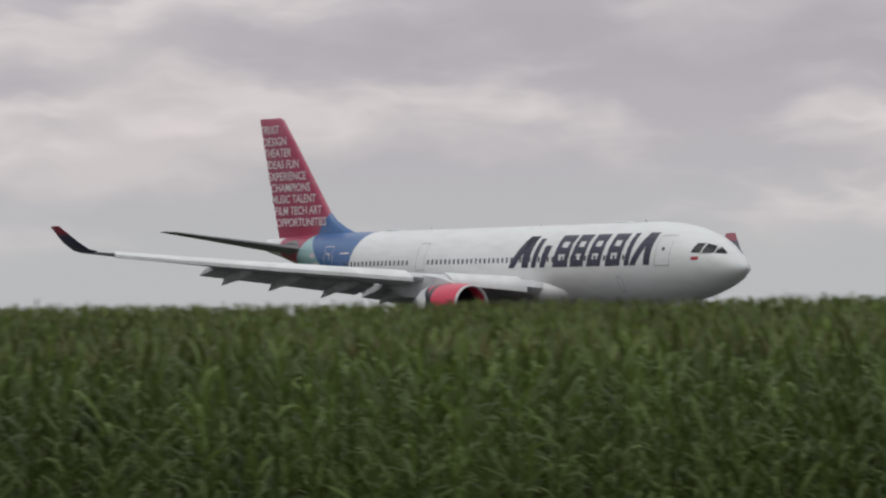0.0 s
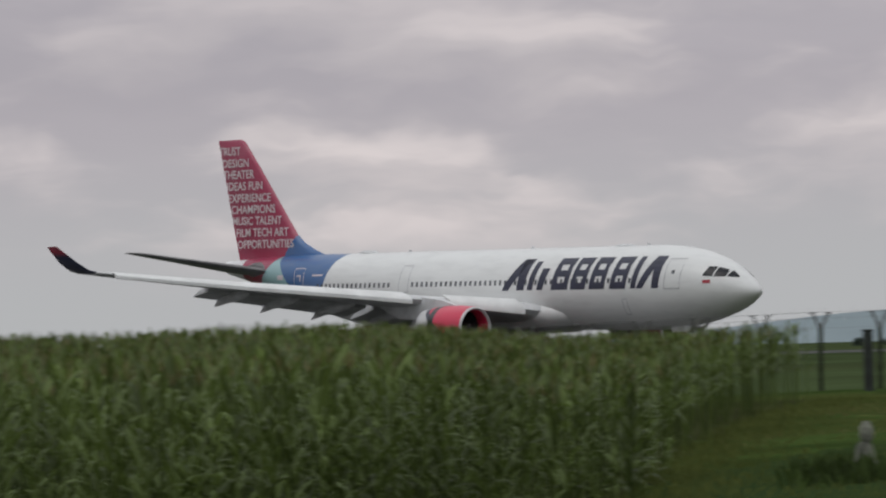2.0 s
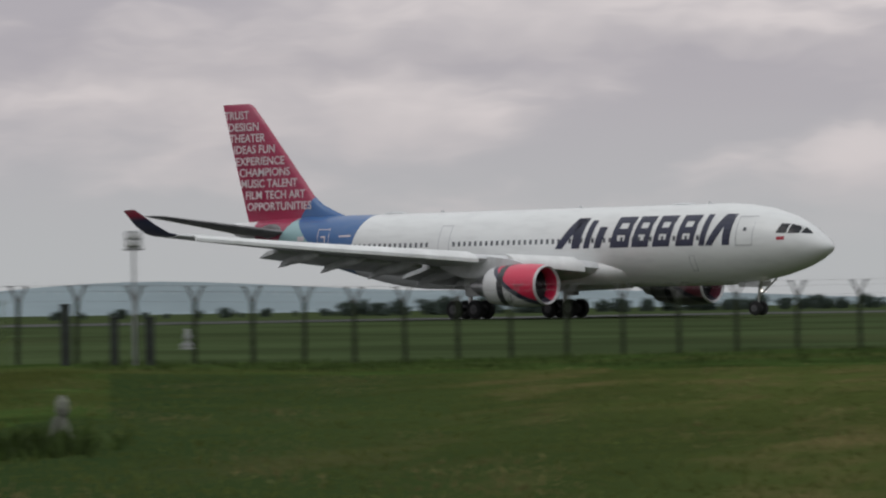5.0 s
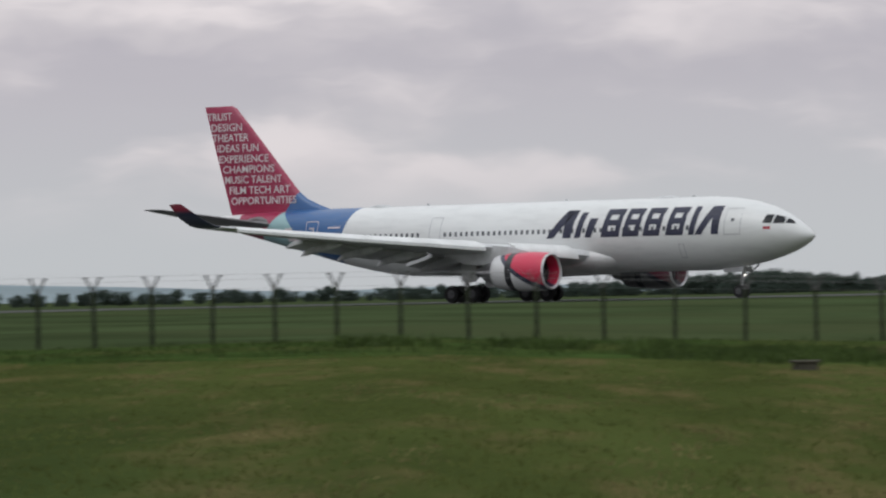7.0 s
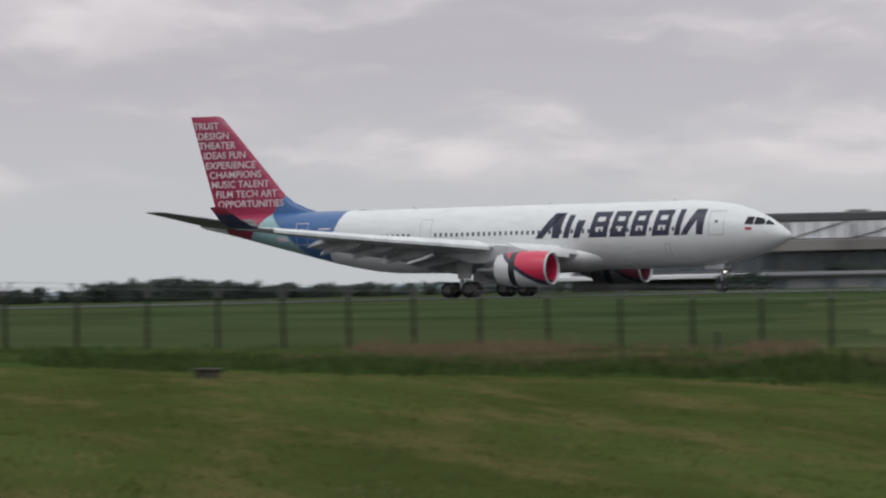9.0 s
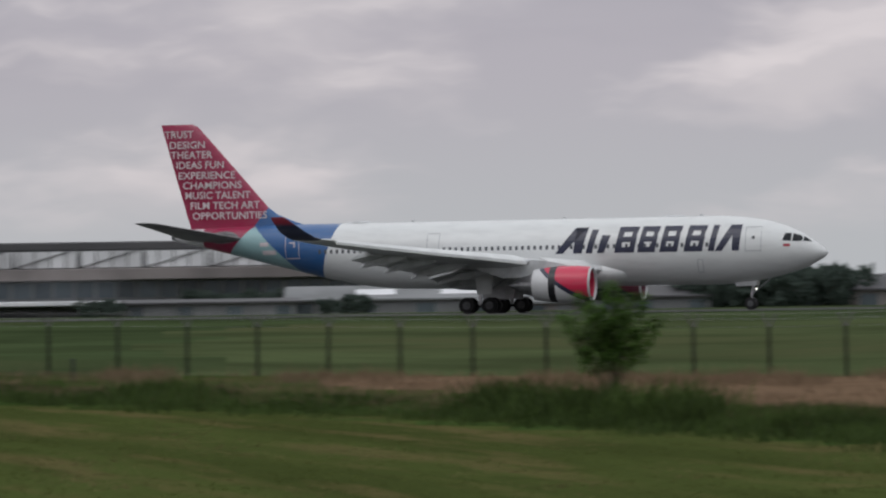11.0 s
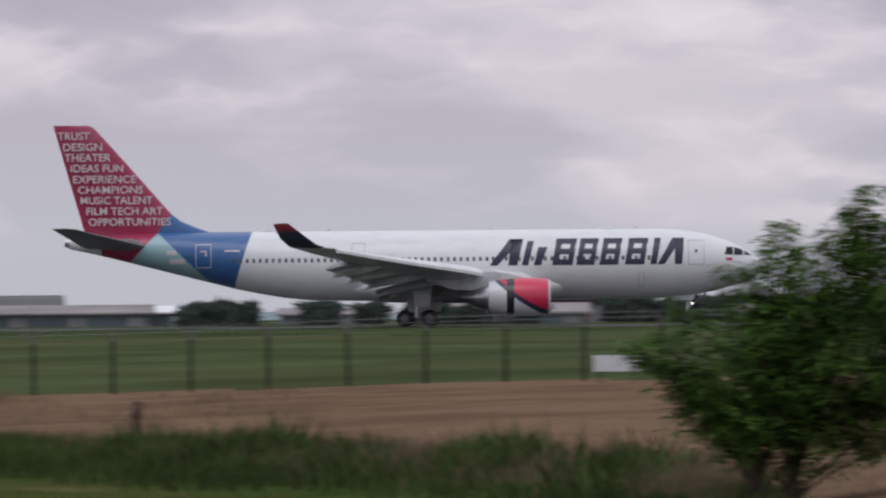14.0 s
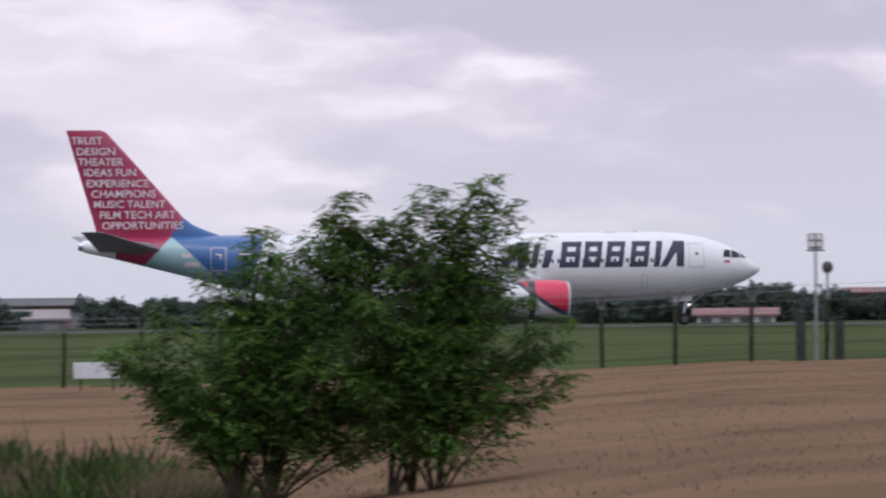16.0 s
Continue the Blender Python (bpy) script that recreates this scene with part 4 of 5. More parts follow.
    # soft edge of grass in front of and beside the maize
    for _ in range(900):
        r = g.uniform(46, 128)
        az = -44.7 + (r - 53) / 77 * 2.4 + abs(g.gauss(0, 0.5))
        clump(short, az, r, 6, 0.25 * g.uniform(0.5, 1.4), 0.5, 0.016, 0.8)
    tagged(from_arrays("weeds", green.v, green.f, WEED), "tall green weeds and grass along the field edge", "weeds", kind="stuff")
    tagged(from_arrays("dry_grass", dry.v, dry.f, DRY), "dry reddish grass and ripe crop stalks", "dry grass", kind="stuff")
    tagged(from_arrays("grass_tufts", short.v, short.f, TUFT), "short green tufts in the mown grass", "grass", kind="stuff")
    tagged(from_arrays("withered_tufts", pale.v, pale.f, STRAW_TUFT), "withered pale tufts in the mown grass", "grass", kind="stuff")


verge()


def broadleaf(name, label, where, tips, stems, leaf_len, per_metre, seed, spread=0.55, bare=0.26):
    """A many-stemmed young tree: bent limbs from the ground to given tips, side twigs and pinnate leaves."""
    g = random.Random(seed)
    tree = thing(name, label, "tree", at=Matrix.Translation(where) @ pose(0, 0, 0, 0, 0, 0))
    wood, leaves = bmesh.new(), Strips()
    for k, (tx, ty, tz) in enumerate(tips):
        s = Vector(stems[k % len(stems)] if k % 5 < 2 or tx > 2.4 or -0.4 < tx < 0.5 else min(stems, key=lambda q: abs(q[0] - 0.55 * tx)))
        tip = Vector((tx, ty, tz))
        knee = s.lerp(tip, 0.45) + Vector((-(tip.x - s.x) * 0.22, -(tip.y - s.y) * 0.2, 0.12 * tz))
        pts = []
        for i in range(9):
            u = i / 8
            pts.append(s * (1 - u) ** 2 + knee * 2 * u * (1 - u) + tip * u * u)
        r0 = 0.011 + 0.008 * tz
        for i in range(8):
            tube(wood, pts[i], pts[i + 1], r0 * (1 - i / 9), r0 * (1 - (i + 1) / 9), 6)
        total = (tip - s).length
        n = int(total * per_metre)
        for i in range(n):
            u = bare + (1 - bare) * (i + g.random()) / n
            c = s * (1 - u) ** 2 + knee * 2 * u * (1 - u) + tip * u * u
            a = g.uniform(0, 6.28)
            reach = spread * (1.1 - u) ** 0.85 * 1.15 * g.uniform(0.3, 1.25)
            out = Vector((math.cos(a), math.sin(a) * 0.9, g.uniform(-0.05, 0.75)))
            end = c + out.normalized() * reach
            if i % 3 == 0:
                tube(wood, c, end, 0.007, 0.003, 3)
            # pinnate leaves droop from the twig
            for j in range(4):
                q = c.lerp(end, 0.3 + 0.7 * j / 3)
                b = a + g.uniform(-1.4, 1.4)
                way = Vector((math.cos(b), math.sin(b), g.uniform(-0.7, 0.35)))
                rib = way.normalized() * leaf_len
                side = rib.cross(Vector((0, 0, 1))).normalized()
                for m in range(5):
                    base = q + rib * (0.25 + 0.75 * m / 5) - Vector((0, 0, 0.25 * leaf_len * (m / 5) ** 2))
                    d = -1 if m % 2 else 1
                    if m == 4:
                        d = 0
                    lf = side * d * 0.8 + way.normalized() * 0.6 + Vector((0, 0, g.uniform(-0.5, 0.1)))
                    leaves.leaf(base, lf, leaf_len * g.uniform(0.42, 0.62), leaf_len * 0.10, Vector((g.uniform(-.5, .5), g.uniform(-.5, .5), 1)))
    part("trunk", wood, BARK, tree, "thin brown stems")
    crown = from_arrays("crown", leaves.v, leaves.f, LEAF, tree)
    crown["label"] = "feathery green leaves"
    return tree


broadleaf("young_tree", "many-stemmed green young tree with feathery leaves", spot(4.0, 57.0),
          ((0.22, 0.1, 3.95), (0.05, 0.5, 3.3), (1.2, -0.2, 4.0), (1.0, 0.6, 3.3), (1.95, 0.1, 4.15), (-0.9, 0.3, 3.5), (-0.55, -0.4, 3.2), (2.45, -0.3, 3.3), (-1.65, 0.2, 2.95), (-2.3, -0.3, 2.45), (2.5, 0.5, 2.6), (-2.75, 0.2, 1.8), (2.75, -0.1, 1.9),
           (-2.0, -0.6, 1.5), (2.1, -0.7, 1.5), (-1.2, -0.7, 2.2), (0.4, -0.8, 2.6), (1.4, -0.8, 2.2), (-0.2, -0.9, 1.7), (1.6, 0.7, 3.0), (-1.5, 0.7, 2.0), (0.7, 0.2, 3.55), (1.6, -0.2, 3.5), (-0.3, 0.1, 3.4), (0.02, 0.1, 3.65), (0.45, 0, 3.6), (1.0, 0.1, 3.7), (1.42, -0.1, 3.7), (1.75, 0.1, 3.85), (2.15, 0, 3.8), (-1.0, 0.1, 3.2), (2.9, 0.1, 2.0), (-3.0, 0.0, 2.0), (3.0, 0, 1.6), (-2.6, -0.3, 2.1), (-2.2, 0.4, 1.3), (2.5, 0.2, 1.3), (-1.3, 0.1, 2.6), (-0.8, 0.6, 2.0), (0.2, 0.3, 2.3), (2.1, 0.3, 2.3), (1.2, 0.4, 1.7), (2.8, -0.4, 2.3)),
          ((-1.35, 0, -0.1), (-0.9, 0.1, -0.1), (0.6, 0, -0.1), (1.2, -0.1, -0.1), (0.9, 0.2, -0.1)), 0.19, 30, 3, 0.80)
broadleaf("sapling", "small green sapling standing in the tall weeds", spot(-11.5, 124.0),
          ((0.1, 0, 3.75), (-0.8, 0.1, 3.5), (0.9, -0.1, 3.45), (-1.3, 0, 2.9), (1.35, 0.1, 2.8), (0.35, 0.5, 3.3), (-0.35, -0.5, 3.2), (0.85, -0.4, 2.5), (-0.85, 0.4, 2.3), (0.2, -0.3, 2.8)),
          ((0, 0, -0.1), (0.05, 0.04, -0.1)), 0.26, 14, 8, 0.55, 0.5)


# ---- distance: tree belts, hills ----
def far_tree(seed, h, w):
    g = random.Random(seed)
    t = thing("far_tree", "dark green broadleaf tree at the edge of the airfield", "tree", "tree belt")
    bm = bmesh.new()
    tube(bm, (0, 0, -0.3), (0, 0, h * 0.5), 0.03 * h, 0.015 * h, 6)
    for k in range(4):
        a = k * 1.6 + g.random()
        tube(bm, (0, 0, h * 0.3), (math.cos(a) * w * 0.3, math.sin(a) * w * 0.3, h * 0.65), 0.015 * h, 0.006 * h, 5)
    part("trunk", bm, BARK, t)
    st = Strips()
    lumps = [(Vector((g.gauss(0, w * 0.26), g.gauss(0, w * 0.26), h * (0.12 + 0.74 * (k / 17)))), w * (g.uniform(0.18, 0.30) * (1.2 - 0.5 * k / 17))) for k in range(18)]
    for c, r in lumps:
        for _ in range(52):
            d = Vector((g.gauss(0, 1), g.gauss(0, 1), g.gauss(0, 0.85))).normalized()
            p = c + d * r * g.uniform(0.6, 1.1)
            if p.z < 0.0:
                continue
            st.leaf(p, Vector((g.gauss(0, 1), g.gauss(0, 1), g.gauss(0, 1))), 0.16 * w * g.uniform(0.6, 1.3), 0.05 * w, d)
    # crown leaves carry the haze in their colour
    from_arrays("crown", st.v, st.f, HAZED_LEAF, t)
    return t


def tree_belts():
    g = random.Random(21)
    protos = [far_tree(k, 5.0, w) for k, w in ((1, 4.2), (2, 5.2), (3, 3.4), (4, 6.0))]
    spots = []
    # from bearing, to bearing, lowest and highest tree, how many, how far
    for a0, a1, h0, h1, n, r in ((-38.2, -35.5, 1.3, 2.9, 12, 690), (-35.5, -32, 1.4, 2.5, 16, 700), (-32, -29, 1.3, 2.5, 15, 700), (-29, -26.5, 1.3, 2.5, 16, 690), (-26.5, -24.3, 1.8, 3.2, 15, 680), (-24.3, -22.8, 1.6, 2.6, 10, 690),
                                 (-25.6, -25.0, 2.8, 3.4, 4, 640), (-22.8, -20, 1.4, 2.6, 14, 700), (-16.9, -15.6, 2.6, 3.6, 6, 598), (-10.4, -8.3, 4.0, 5.6, 14, 600), (-8.3, -5.0, 2.2, 3.2, 8, 690),
                                 (-4.6, -3.75, 2.2, 3.2, 10, 500), (-3.02, -2.72, 2.4, 3.0, 5, 505), (-2.33, -2.17, 2.2, 2.8, 3, 510), (-1.75, 0, 1.9, 2.7, 14, 520), (-0.9, -0.6, 4.4, 5.0, 2, 560), (0.3, 2.2, 2.8, 4.2, 10, 600), (2, 7, 2.8, 4.0, 28, 620), (7, 9.6, 3.6, 5.4, 24, 600), (9.6, 12.5, 2.8, 4.4, 16, 640), (-42, -38, 0.8, 1.6, 8, 720), (-18.2, -17.6, 1.6, 2.2, 3, 545), (-15.2, -14.6, 1.8, 2.4, 3, 545)):
        n = int(n * 1.5)
        for k in range(n):
            az = a0 + (a1 - a0) * (k + g.random()) / n
            spots.append((az, r + g.uniform(-25, 25), g.uniform(h0, h1)))
    for k, (az, r, h) in enumerate(spots):
        p = spot(az, r)
        s = h / 5.0
        proto = protos[k % 4]
        ob = proto if k < 4 else copy_thing(proto, Matrix.Identity(4))
        ob.scale = (s * g.uniform(0.9, 1.3), s * g.uniform(0.9, 1.3), s)
        ob.location = p
        ob.rotation_euler = (0, 0, g.uniform(0, 6.28))


tree_belts()


def hills():
    verts, faces, n = [], [], 0
    azs = list(np.arange(-62, 16, 0.5))
    for a in azs:
        up = 26 * math.exp(-((a + 41) / 2.6) ** 2) + 12 * math.exp(-((a + 36) / 3.0) ** 2) + 5 + 3 * noise.noise((a * 0.4, 0, 0))
        for r, z in ((4300, -6), (4420, up * 0.75), (4540, up), (4700, up * 0.3), (4720, -6)):
            p = toward(a) * r
            verts.append((p.x, p.y, z))
    for i in range(len(azs) - 1):
        for j in range(4):
            faces.append((i * 5 + j, i * 5 + 5 + j, i * 5 + 6 + j, i * 5 + 1 + j))
    # the hills' haze is only their pale blue-grey colour
    ob = tagged(from_arrays("backdrop_hills", verts, faces, HAZE_PAINT), "distant hills with pale blue-grey haze painted into their colour", "hills", kind="structure")
    ob.data.shade_smooth()


hills()


# ---- airport buildings beyond the runway ----
def frame_at(az0, az1, r):
    """A plan frame facing the lens: x along the front, y away from it; returns the pose and the width."""
    a, b = toward(az0) * r, toward(az1) * r
    d = b - a
    mid = (az0 + az1) / 2
    return pose(a.x, a.y, ground_z(mid, r) - 0.05, 0, 0, math.degrees(math.atan2(d.y, d.x))), d.length


def terminal():
    m, w = frame_at(-20.2, -14.3, 620)
    t = thing("terminal_building", "long grey airport building with a deep dark roof", "building", at=m)
    part("ground_floor", boxed(0, w, 2.5, 26, 0, 1.6), M_WALL, t)
    part("canopy", boxed(-2, w * 0.42, -5, 3, 1.6, 2.25, bevel=0.1), M_PALE, t, "pale flat canopy")
    part("upper_wall", boxed(0, w, 2.2, 26, 2.25, 5.1), M_WALL, t)
    n = 22
    for k in range(n):
        x0 = w * k / n
        part("window", boxed(x0 + 0.25, x0 + w / n - 0.25, 2.05, 2.3, 2.7, 4.8), M_WINDOW, t)
    part("parapet", boxed(-1, w + 1, -0.6, 26, 5.1, 6.7, bevel=0.1), M_BAND, t, "weathered concrete parapet")
    part("clerestory_wall", boxed(0, w * 0.9, 0.75, 25, 6.7, 9.2), M_WALL, t)
    n = 30
    for k in range(n - 3):
        x0 = w * k / n
        part("panel", boxed(x0 + 0.12, x0 + w / n - 0.12, 0.3, 0.7, 6.85, 9.1), M_PALE, t)
    part("roof", boxed(-2.5, w - 1.8, 0.5, 28, 9.2, 10.4, bevel=0.2), M_ROOF, t, "thick dark roof slab")
    for f in (0.915, 0.945, 0.965):
        for y0 in (1.0, 24.0):
            part("pillar", boxed(w * f, w * f + 0.9, y0, y0 + 0.9, 6.7, 9.2), M_BAND, t)
    for x0, d, h in ((w * 0.93, 1.6, 0.9), (w * 0.88, 2.4, 0.5), (w * 0.6, 3.0, 0.4)):
        part("roof_unit", boxed(x0, x0 + d, 6, 8.5, 10.4, 10.4 + h, bevel=0.05), M_WALL, t, "grey roof unit")
    for k in range(7):
        bm = bmesh.new()
        x0 = w * (k + 0.3) / 7
        tube(bm, (x0, 0.0, 6.6), (x0, 0.55, 9.3), 0.22, 0.22, 8)
        part("column", bm, M_ROOF, t)
        bm = bmesh.new()
        tube(bm, (x0, 0.1, 6.8), (x0 + w / 7 * 0.9, 0.2, 9.2), 0.09, 0.09, 6)
        part("brace", bm, M_ROOF, t)


terminal()


def hangar(label, az0, az1, r, wall, ridge, roof, walls, barrel=False, deep=16, doors=5, skylights=0):
    m, w = frame_at(az0, az1, r)
    h = thing("hangar", label, "building", "airport buildings", at=m)
    part("wall", boxed(0, w, 0, deep, 0, wall), walls, h)
    bm = bmesh.new()
    prof = [(-0.6, wall), (deep * 0.25, wall + (ridge - wall) * (0.75 if barrel else 0.5)), (deep * 0.5, ridge), (deep * 0.75, wall + (ridge - wall) * (0.75 if barrel else 0.5)), (deep + 0.6, wall)]
    rings(bm, [[(x, y, z + d) for d, ps in ((0, prof), (0.22, reversed(prof))) for y, z in ps] for x in (-0.6, w + 0.6)])
    roof_ob = part("roof", bm, roof, h)
    for k in range(doors):
        x0 = w * (k + 0.2) / doors
        part("door", boxed(x0, x0 + w / doors * 0.6, -0.12, 0.1, 0.05, wall * 0.78), M_WALL if k % 2 else M_WINDOW, h)
    for k in range(skylights):
        x0 = w * (0.2 + 0.255 * k)
        bm = bmesh.new()
        z = lambda y: wall + (ridge - wall) * y / (deep * 0.5) + 0.27
        slab(bm, [(x0, 2.0, z(2.0)), (x0 + 5, 2.0, z(2.0)), (x0 + 5, 5.5, z(5.5)), (x0, 5.5, z(5.5))], 0.06)
        part("skylight", bm, M_PALE, roof_ob, "pale skylight strip")


hangar("low grey hangar with pale skylights", -15.6, -11.3, 560, 1.6, 3.3, M_WALL, M_WALL, doors=11, skylights=3)
hangar("low grey gabled shed", -13.3, -11.9, 545, 0.9, 1.5, M_WALL, M_BAND, doors=4)
hangar("low flat grey building before the terminal", -17.7, -15.5, 552, 1.5, 1.9, M_ROOF, M_WALL, doors=7)
hangar("low grey shed with a dark roof", -11.9, -10.2, 575, 1.5, 2.8, M_ROOF, M_WALL, doors=5)
hangar("long hangar with a dark barrel roof", -9.1, -6.2, 590, 2.0, 4.0, M_ROOF, M_BAND, barrel=True, doors=8)
hangar("open shed with a brownish roof", -7.3, -5.05, 545, 1.5, 2.5, M_BAND, M_WINDOW, doors=6)
hangar("small white service building", -5.7, -4.75, 560, 1.6, 2.4, M_PALE, M_WALL, doors=3)
hangar("brown-roofed two-storey airport building", -0.95, 0.8, 585, 3.0, 4.0, M_ROOF, M_BRICKRED, doors=6)
hangar("open shed with a curved brownish roof", -1.6, 0.5, 530, 1.2, 2.3, M_BAND, M_WINDOW, barrel=True, doors=6)
hangar("low building with a pink roof", 8.55, 9.55, 545, 0.8, 1.6, M_BRICKRED, M_PALE, doors=4)
hangar("brown apartment block in the haze", 10.45, 11.4, 700, 4.2, 5.0, M_BRICKRED, M_BRICKRED, doors=6)
hangar("long grey shed beyond the runway", -3.4, -2.0, 640, 1.3, 2.2, M_BAND, M_WALL, doors=6)
hangar("grey storage shed beyond the runway", 1.6, 2.6, 600, 1.3, 2.2, M_BAND, M_WALL, doors=5)


def van(az, r, turn):
    p = spot(az, r, 0.02)
    v = thing("parked_van", "white van parked beyond the runway", "van", "parked vans", at=pose(p.x, p.y, p.z, 0, 0, turn))
    bm = bmesh.new()
    rings(bm, [[(x, y, z) for x, z in ((-2.4, 0.35), (2.4, 0.35), (2.4, 1.0), (1.7, 1.15), (1.2, 1.95), (-2.4, 1.95))] for y in (-0.9, 0.9)])
    body = part("body", bm, M_PALE, v)
    for y in (-0.91, 0.9):
        part("side_window", boxed(0.2, 1.25, y, y + 0.012, 1.2, 1.75), M_GLASS, body)
    for x in (-1.5, 1.5):
        for y in (-0.8, 0.8):
            bm = bmesh.new()
            tube(bm, (x, y - 0.1, 0.33), (x, y + 0.1, 0.33), 0.33, 0.33, 14)
            part("wheel", bm, M_TYRE, v)


for az, r, turn in ((-0.75, 515, 0), (-4.2, 560, 3)):
    van(az, r, turn)


# ---- small things by the fence ----
def mast(az, r, h, label, round_head=False):
    p = spot(az, r)
    t = thing("light_mast", label, "mast", at=pose(p.x, p.y, p.z, 0, 0, -az))
    bm = bmesh.new()
    tube(bm, (0, 0, -0.2), (0, 0, h - 0.2), 0.06, 0.04, 10)
    part("pole", bm, M_MAST, t)
    bm = bmesh.new()
    if round_head:
        bmesh.ops.create_uvsphere(bm, u_segments=12, v_segments=8, radius=0.2, matrix=Matrix.Translation((0, 0, h - 0.25)) @ Matrix.Diagonal((1, 0.8, 1.1, 1)))
        part("antenna_head", bm, FORK, t, smooth=True)
    else:
        box(bm, -0.27, 0.27, -0.12, 0.14, h - 0.55, h, 0.04)
        part("lamp_head", bm, M_MAST, t, "grey floodlight housing")
        for x in (-0.13, 0.13):
            for z in (h - 0.4, h - 0.15):
                part("lens", boxed(x - 0.09, x + 0.09, -0.15, -0.11, z - 0.09, z + 0.09, bevel=0.02), M_PALE, t)
        part("bracket", boxed(-0.32, 0.32, -0.03, 0.03, h - 0.64, h - 0.57), M_MAST, t)


def lattice_mast(az, r, h):
    p = spot(az, r)
    t = thing("lattice_mast", "thin grey lattice radio mast in the distance", "mast", at=pose(p.x, p.y, p.z, 0, 0, 20))
    corners = [(-1, -1), (1, -1), (1, 1), (-1, 1)]
    wide = lambda z: 0.9 * (1 - 0.75 * z / h)
    for x, y in corners:
        bm = bmesh.new()
        tube(bm, (x * wide(0), y * wide(0), -0.2), (x * wide(h), y * wide(h), h), 0.07, 0.05, 5)
        part("leg", bm, FORK, t)
    n = 7
    for k in range(n):
        z0, z1 = h * k / n, h * (k + 1) / n
        bm = bmesh.new()
        for (a, b), (c, d) in zip(corners, corners[1:] + corners[:1]):
            tube(bm, (a * wide(z0), b * wide(z0), z0), (c * wide(z1), d * wide(z1), z1), 0.04, 0.04, 4)
            tube(bm, (a * wide(z1), b * wide(z1), z1), (c * wide(z1), d * wide(z1), z1), 0.04, 0.04, 4)
        part("bracing", bm, FORK, t)


lattice_mast(-2.16, 650, 9.3)
mast(-40.87, 147, 4.4, "grey mast with a floodlight head by the fence")
mast(10.07, 158, 4.45, "grey mast with a floodlight head by the fence")
mast(10.22, 159, 3.5, "thin grey mast with a round head", True)


def dark_post(az, r, h, w):
    p = spot(az, r)
    t = thing("marker_post", "thick dark post standing by the fence", "post", "dark posts", at=pose(p.x, p.y, p.z, 0, 0, -az))
    part("shaft", boxed(-w / 2, w / 2, -w / 2, w / 2, -0.2, h - 0.08, bevel=0.03), M_BLACKPOST, t)
    part("cap", boxed(-w / 2 - 0.02, w / 2 + 0.02, -w / 2 - 0.02, w / 2 + 0.02, h - 0.08, h, bevel=0.02), M_BLACKPOST, t)


for az, r, h, w in ((-41.75, 146, 2.0, 0.32), (-41.13, 146, 1.6, 0.28), (-40.68, 147, 1.6, 0.32), (9.87, 156, 1.7, 0.34), (10.36, 156, 1.5, 0.34), (-18.35, 176, 0.9, 0.12)):
    dark_post(az, r, h, w)


def hydrant(az, r):
    p = spot(az, r)
    t = thing("white_hydrant", "white painted hydrant standard beside the fence", "hydrant", at=pose(p.x, p.y, p.z, 0, 0, -az))
    bm = bmesh.new()
    for z0, z1, a, b in ((0, 0.08, 0.3, 0.3), (0.08, 0.5, 0.1, 0.1), (0.5, 0.58, 0.17, 0.17), (0.58, 0.86, 0.12, 0.1)):
        tube(bm, (0, 0, z0 - 0.05), (0, 0, z1), a, b, 14)
    part("standpipe", bm, M_HYDRANT, t)
    for d in (-1, 1):
        bm = bmesh.new()
        tube(bm, (0, 0, 0.3), (0.3 * d, 0, 0.12), 0.07, 0.06, 10)
        part("outlet", bm, M_HYDRANT, t)


hydrant(-40.2, 188)


def boundary_stone(az, r):
    p = spot(az, r)
    t = thing("boundary_stone", "mossy pale boundary stone with a rounded cap", "stone", at=pose(p.x, p.y, p.z, 0, 0, 12))
    bm = bmesh.new()
    rings(bm, [[(w * math.cos(a) * (1.1 if k % 2 else 1), w * 0.8 * math.sin(a), z) for k, a in enumerate([2 * math.pi * q / 12 for q in range(12)])] for z, w in ((-0.1, 0.15), (0.1, 0.15), (0.34, 0.11), (0.42, 0.07))])
    part("foot", bm, STONE, t, smooth=True)
    bm = bmesh.new()
    rings(bm, [[(0.03 + w * math.cos(a), w * math.sin(a), z) for a in [2 * math.pi * q / 12 for q in range(12)]] for z, w in ((0.42, 0.065), (0.48, 0.09), (0.6, 0.085), (0.68, 0.04))])
    part("cap", bm, STONE, t, smooth=True)


boundary_stone(-41.83, 56.5)


def concrete_box(az, r):
    p = spot(az, r)
    t = thing("inspection_chamber", "low concrete inspection chamber with a slab lid", "manhole", at=pose(p.x, p.y, p.z, 0, 0, -az + 10))
    part("walls", boxed(-0.30, 0.30, -0.3, 0.3, -0.1, 0.2, bevel=0.015), CONCRETE, t)
    part("lid", boxed(-0.37, 0.37, -0.36, 0.36, 0.2, 0.27, bevel=0.015), CONCRETE, t, "pale concrete lid")


concrete_box(-24.87, 122)


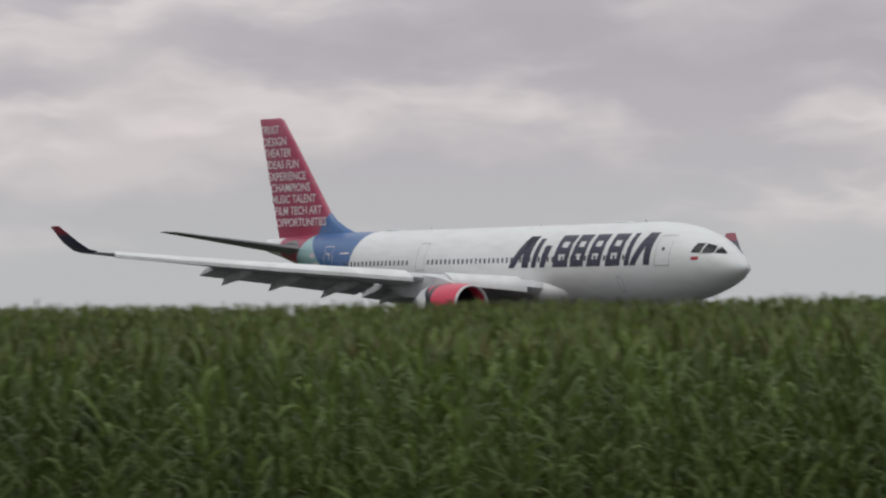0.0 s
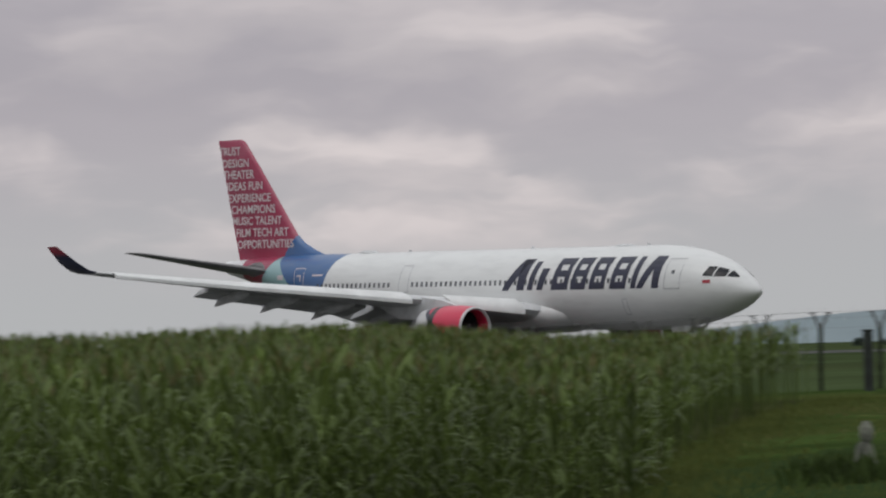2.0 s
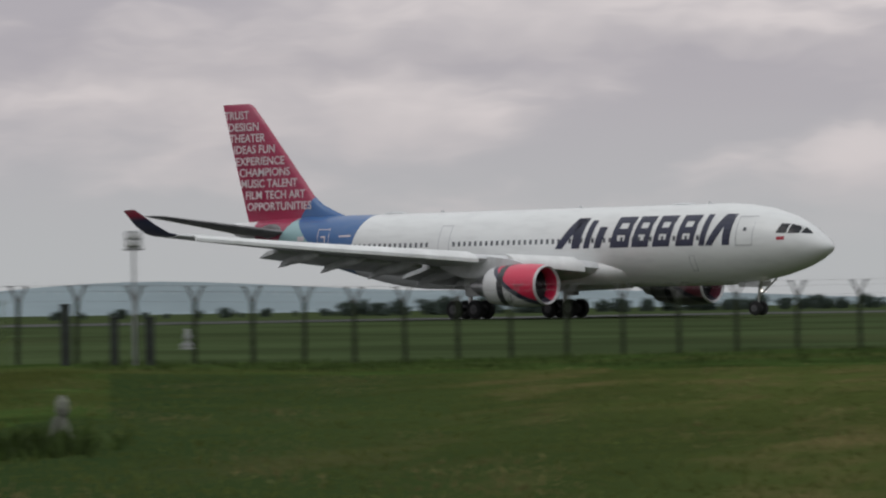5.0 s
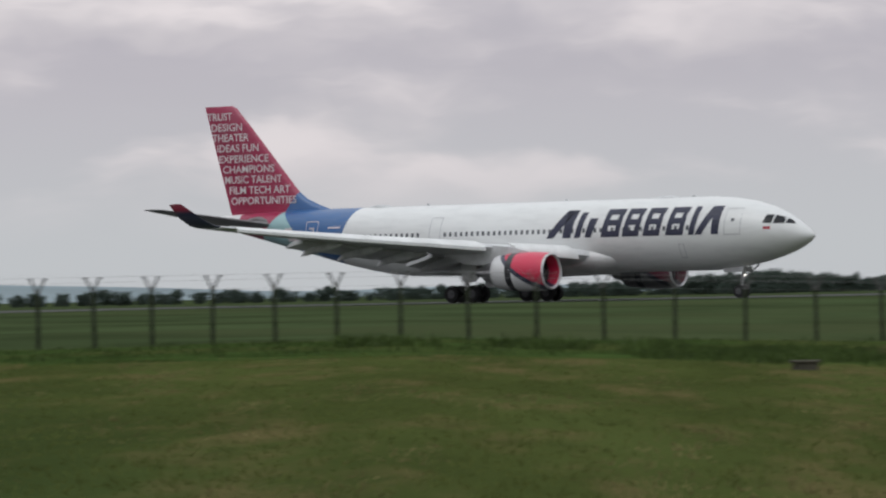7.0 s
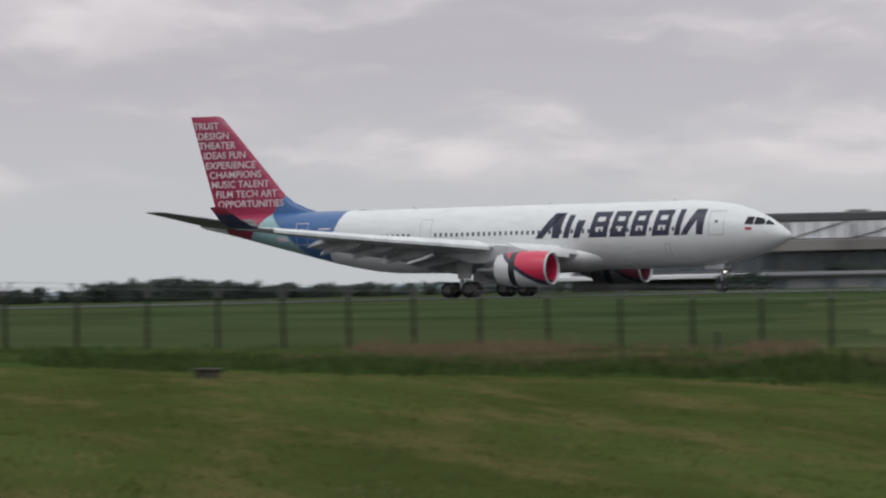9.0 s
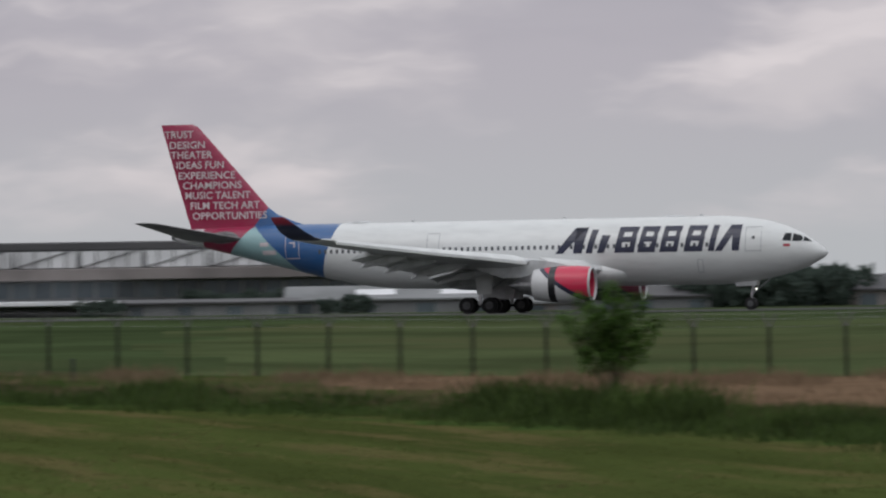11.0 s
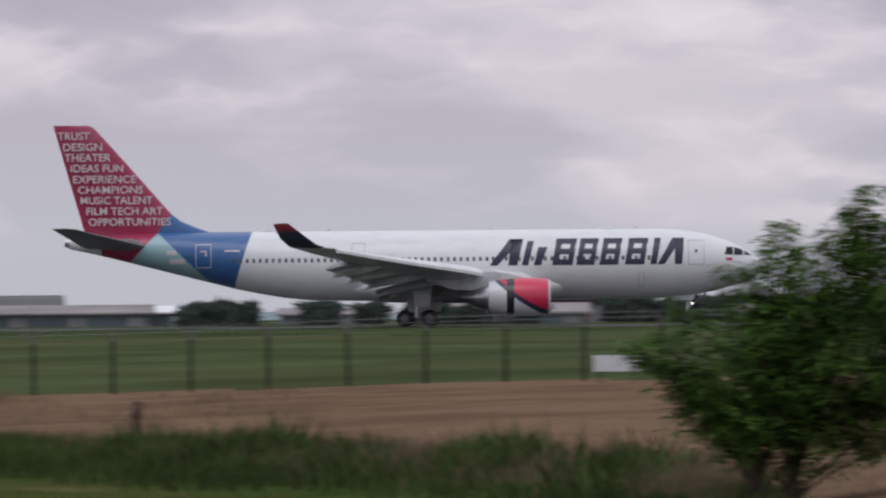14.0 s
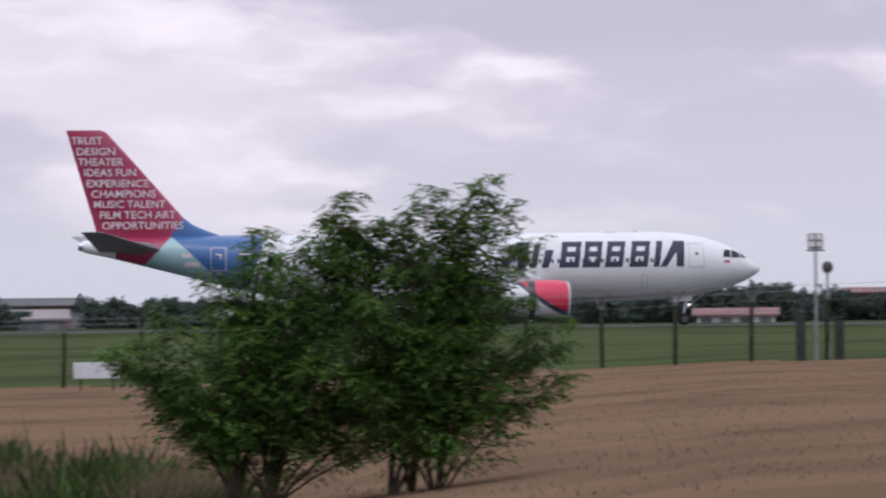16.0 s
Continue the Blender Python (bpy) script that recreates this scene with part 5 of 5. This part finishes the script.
def stump(az, r):
    p = spot(az, r)
    t = thing("wooden_post", "weathered brown wooden post in the dry grass", "post", at=pose(p.x, p.y, p.z, 0, 2, -az))
    bm = bmesh.new()
    rings(bm, [[(w * math.cos(a) + dx, w * math.sin(a), z + (0.03 * math.cos(3 * a) if z > 0.8 else 0)) for a in [2 * math.pi * q / 10 for q in range(10)]] for z, w, dx in ((-0.2, 0.15, 0), (0.3, 0.14, 0.01), (0.75, 0.135, 0.0), (0.98, 0.125, 0.01))])
    part("shaft", bm, M_WOOD, t)
    part("nailed_batten", boxed(-0.16, 0.16, -0.17, -0.13, 0.6, 0.7), M_WOOD, t)


stump(-5.25, 112)


def board(az, r):
    p = spot(az, r)
    t = thing("white_board_sign", "blank white board on two short legs by the fence", "sign", at=pose(p.x, p.y, p.z, 0, 0, -az))
    low = -1.2 - p.z
    part("board", boxed(-0.86, 0.86, -0.02, 0.02, low, low + 0.6, bevel=0.008), M_SIGN, t)
    for x in (-0.6, 0.6):
        part("leg", boxed(x - 0.03, x + 0.03, 0.02, 0.06, -0.15, low + 0.45), POST, t)


board(0.89, 166)



# ---- what moves ----
# seconds, bearing of the airliner from the line of sight, distance, heading
ROLLOUT = [
    (0.0, 0.608, 321.06, -0.34),
    (0.5, 0.376, 324.39, -1.04),
    (1.0, 0.922, 315.54, -1.50),
    (1.5, 0.364, 330.79, -1.76),
    (2.0, 0.388, 322.12, -2.34),
    (2.5, 0.669, 325.92, -2.91),
    (3.0, 0.943, 324.49, -3.48),
    (3.2, 0.786, 331.80, -3.69),
    (5.3, 0.961, 331.14, -5.08),
    (5.5, 0.278, 387.71, -5.59),
    (6.0, 0.392, 380.93, -5.42),
    (6.5, 0.537, 371.99, -5.55),
    (7.0, 0.775, 363.09, -5.25),
    (7.5, 0.919, 355.69, -5.00),
    (8.0, 1.004, 367.85, -4.75),
    (8.5, 0.760, 405.98, -4.62),
    (8.7, 0.578, 397.59, -6.04),
    (10.8, 0.700, 389.40, -1.75),
    (11.0, 0.672, 385.61, -2.01),
    (11.5, 0.612, 382.54, -1.29),
    (12.0, 0.551, 379.02, -1.06),
    (12.5, 0.539, 376.47, -0.45),
    (13.0, 1.006, 374.22, -0.04),
    (13.5, 0.892, 374.13, 0.53),
    (14.0, -0.331, 372.80, 0.89),
    (14.5, -0.486, 373.65, 1.85),
    (15.0, -0.785, 374.57, 2.41),
    (15.5, -0.737, 376.92, 3.33),
    (16.0, -0.245, 380.78, 2.03),
]


def rolling(t):
    p = toward(glide(VIEW, t, 1) + glide(ROLLOUT, t, 1)) * glide(ROLLOUT, t, 2)
    tip = Matrix.Rotation(radians(glide(LEAN, t, 1)), 4, toward(glide(VIEW, t, 1)))
    return Matrix.Translation(p) @ tip @ pose(0, 0, 0, 0, 0, glide(ROLLOUT, t, 3))


def motions():
    walk(plane, [(t, rolling(t)) for t in TENTHS])


motions()
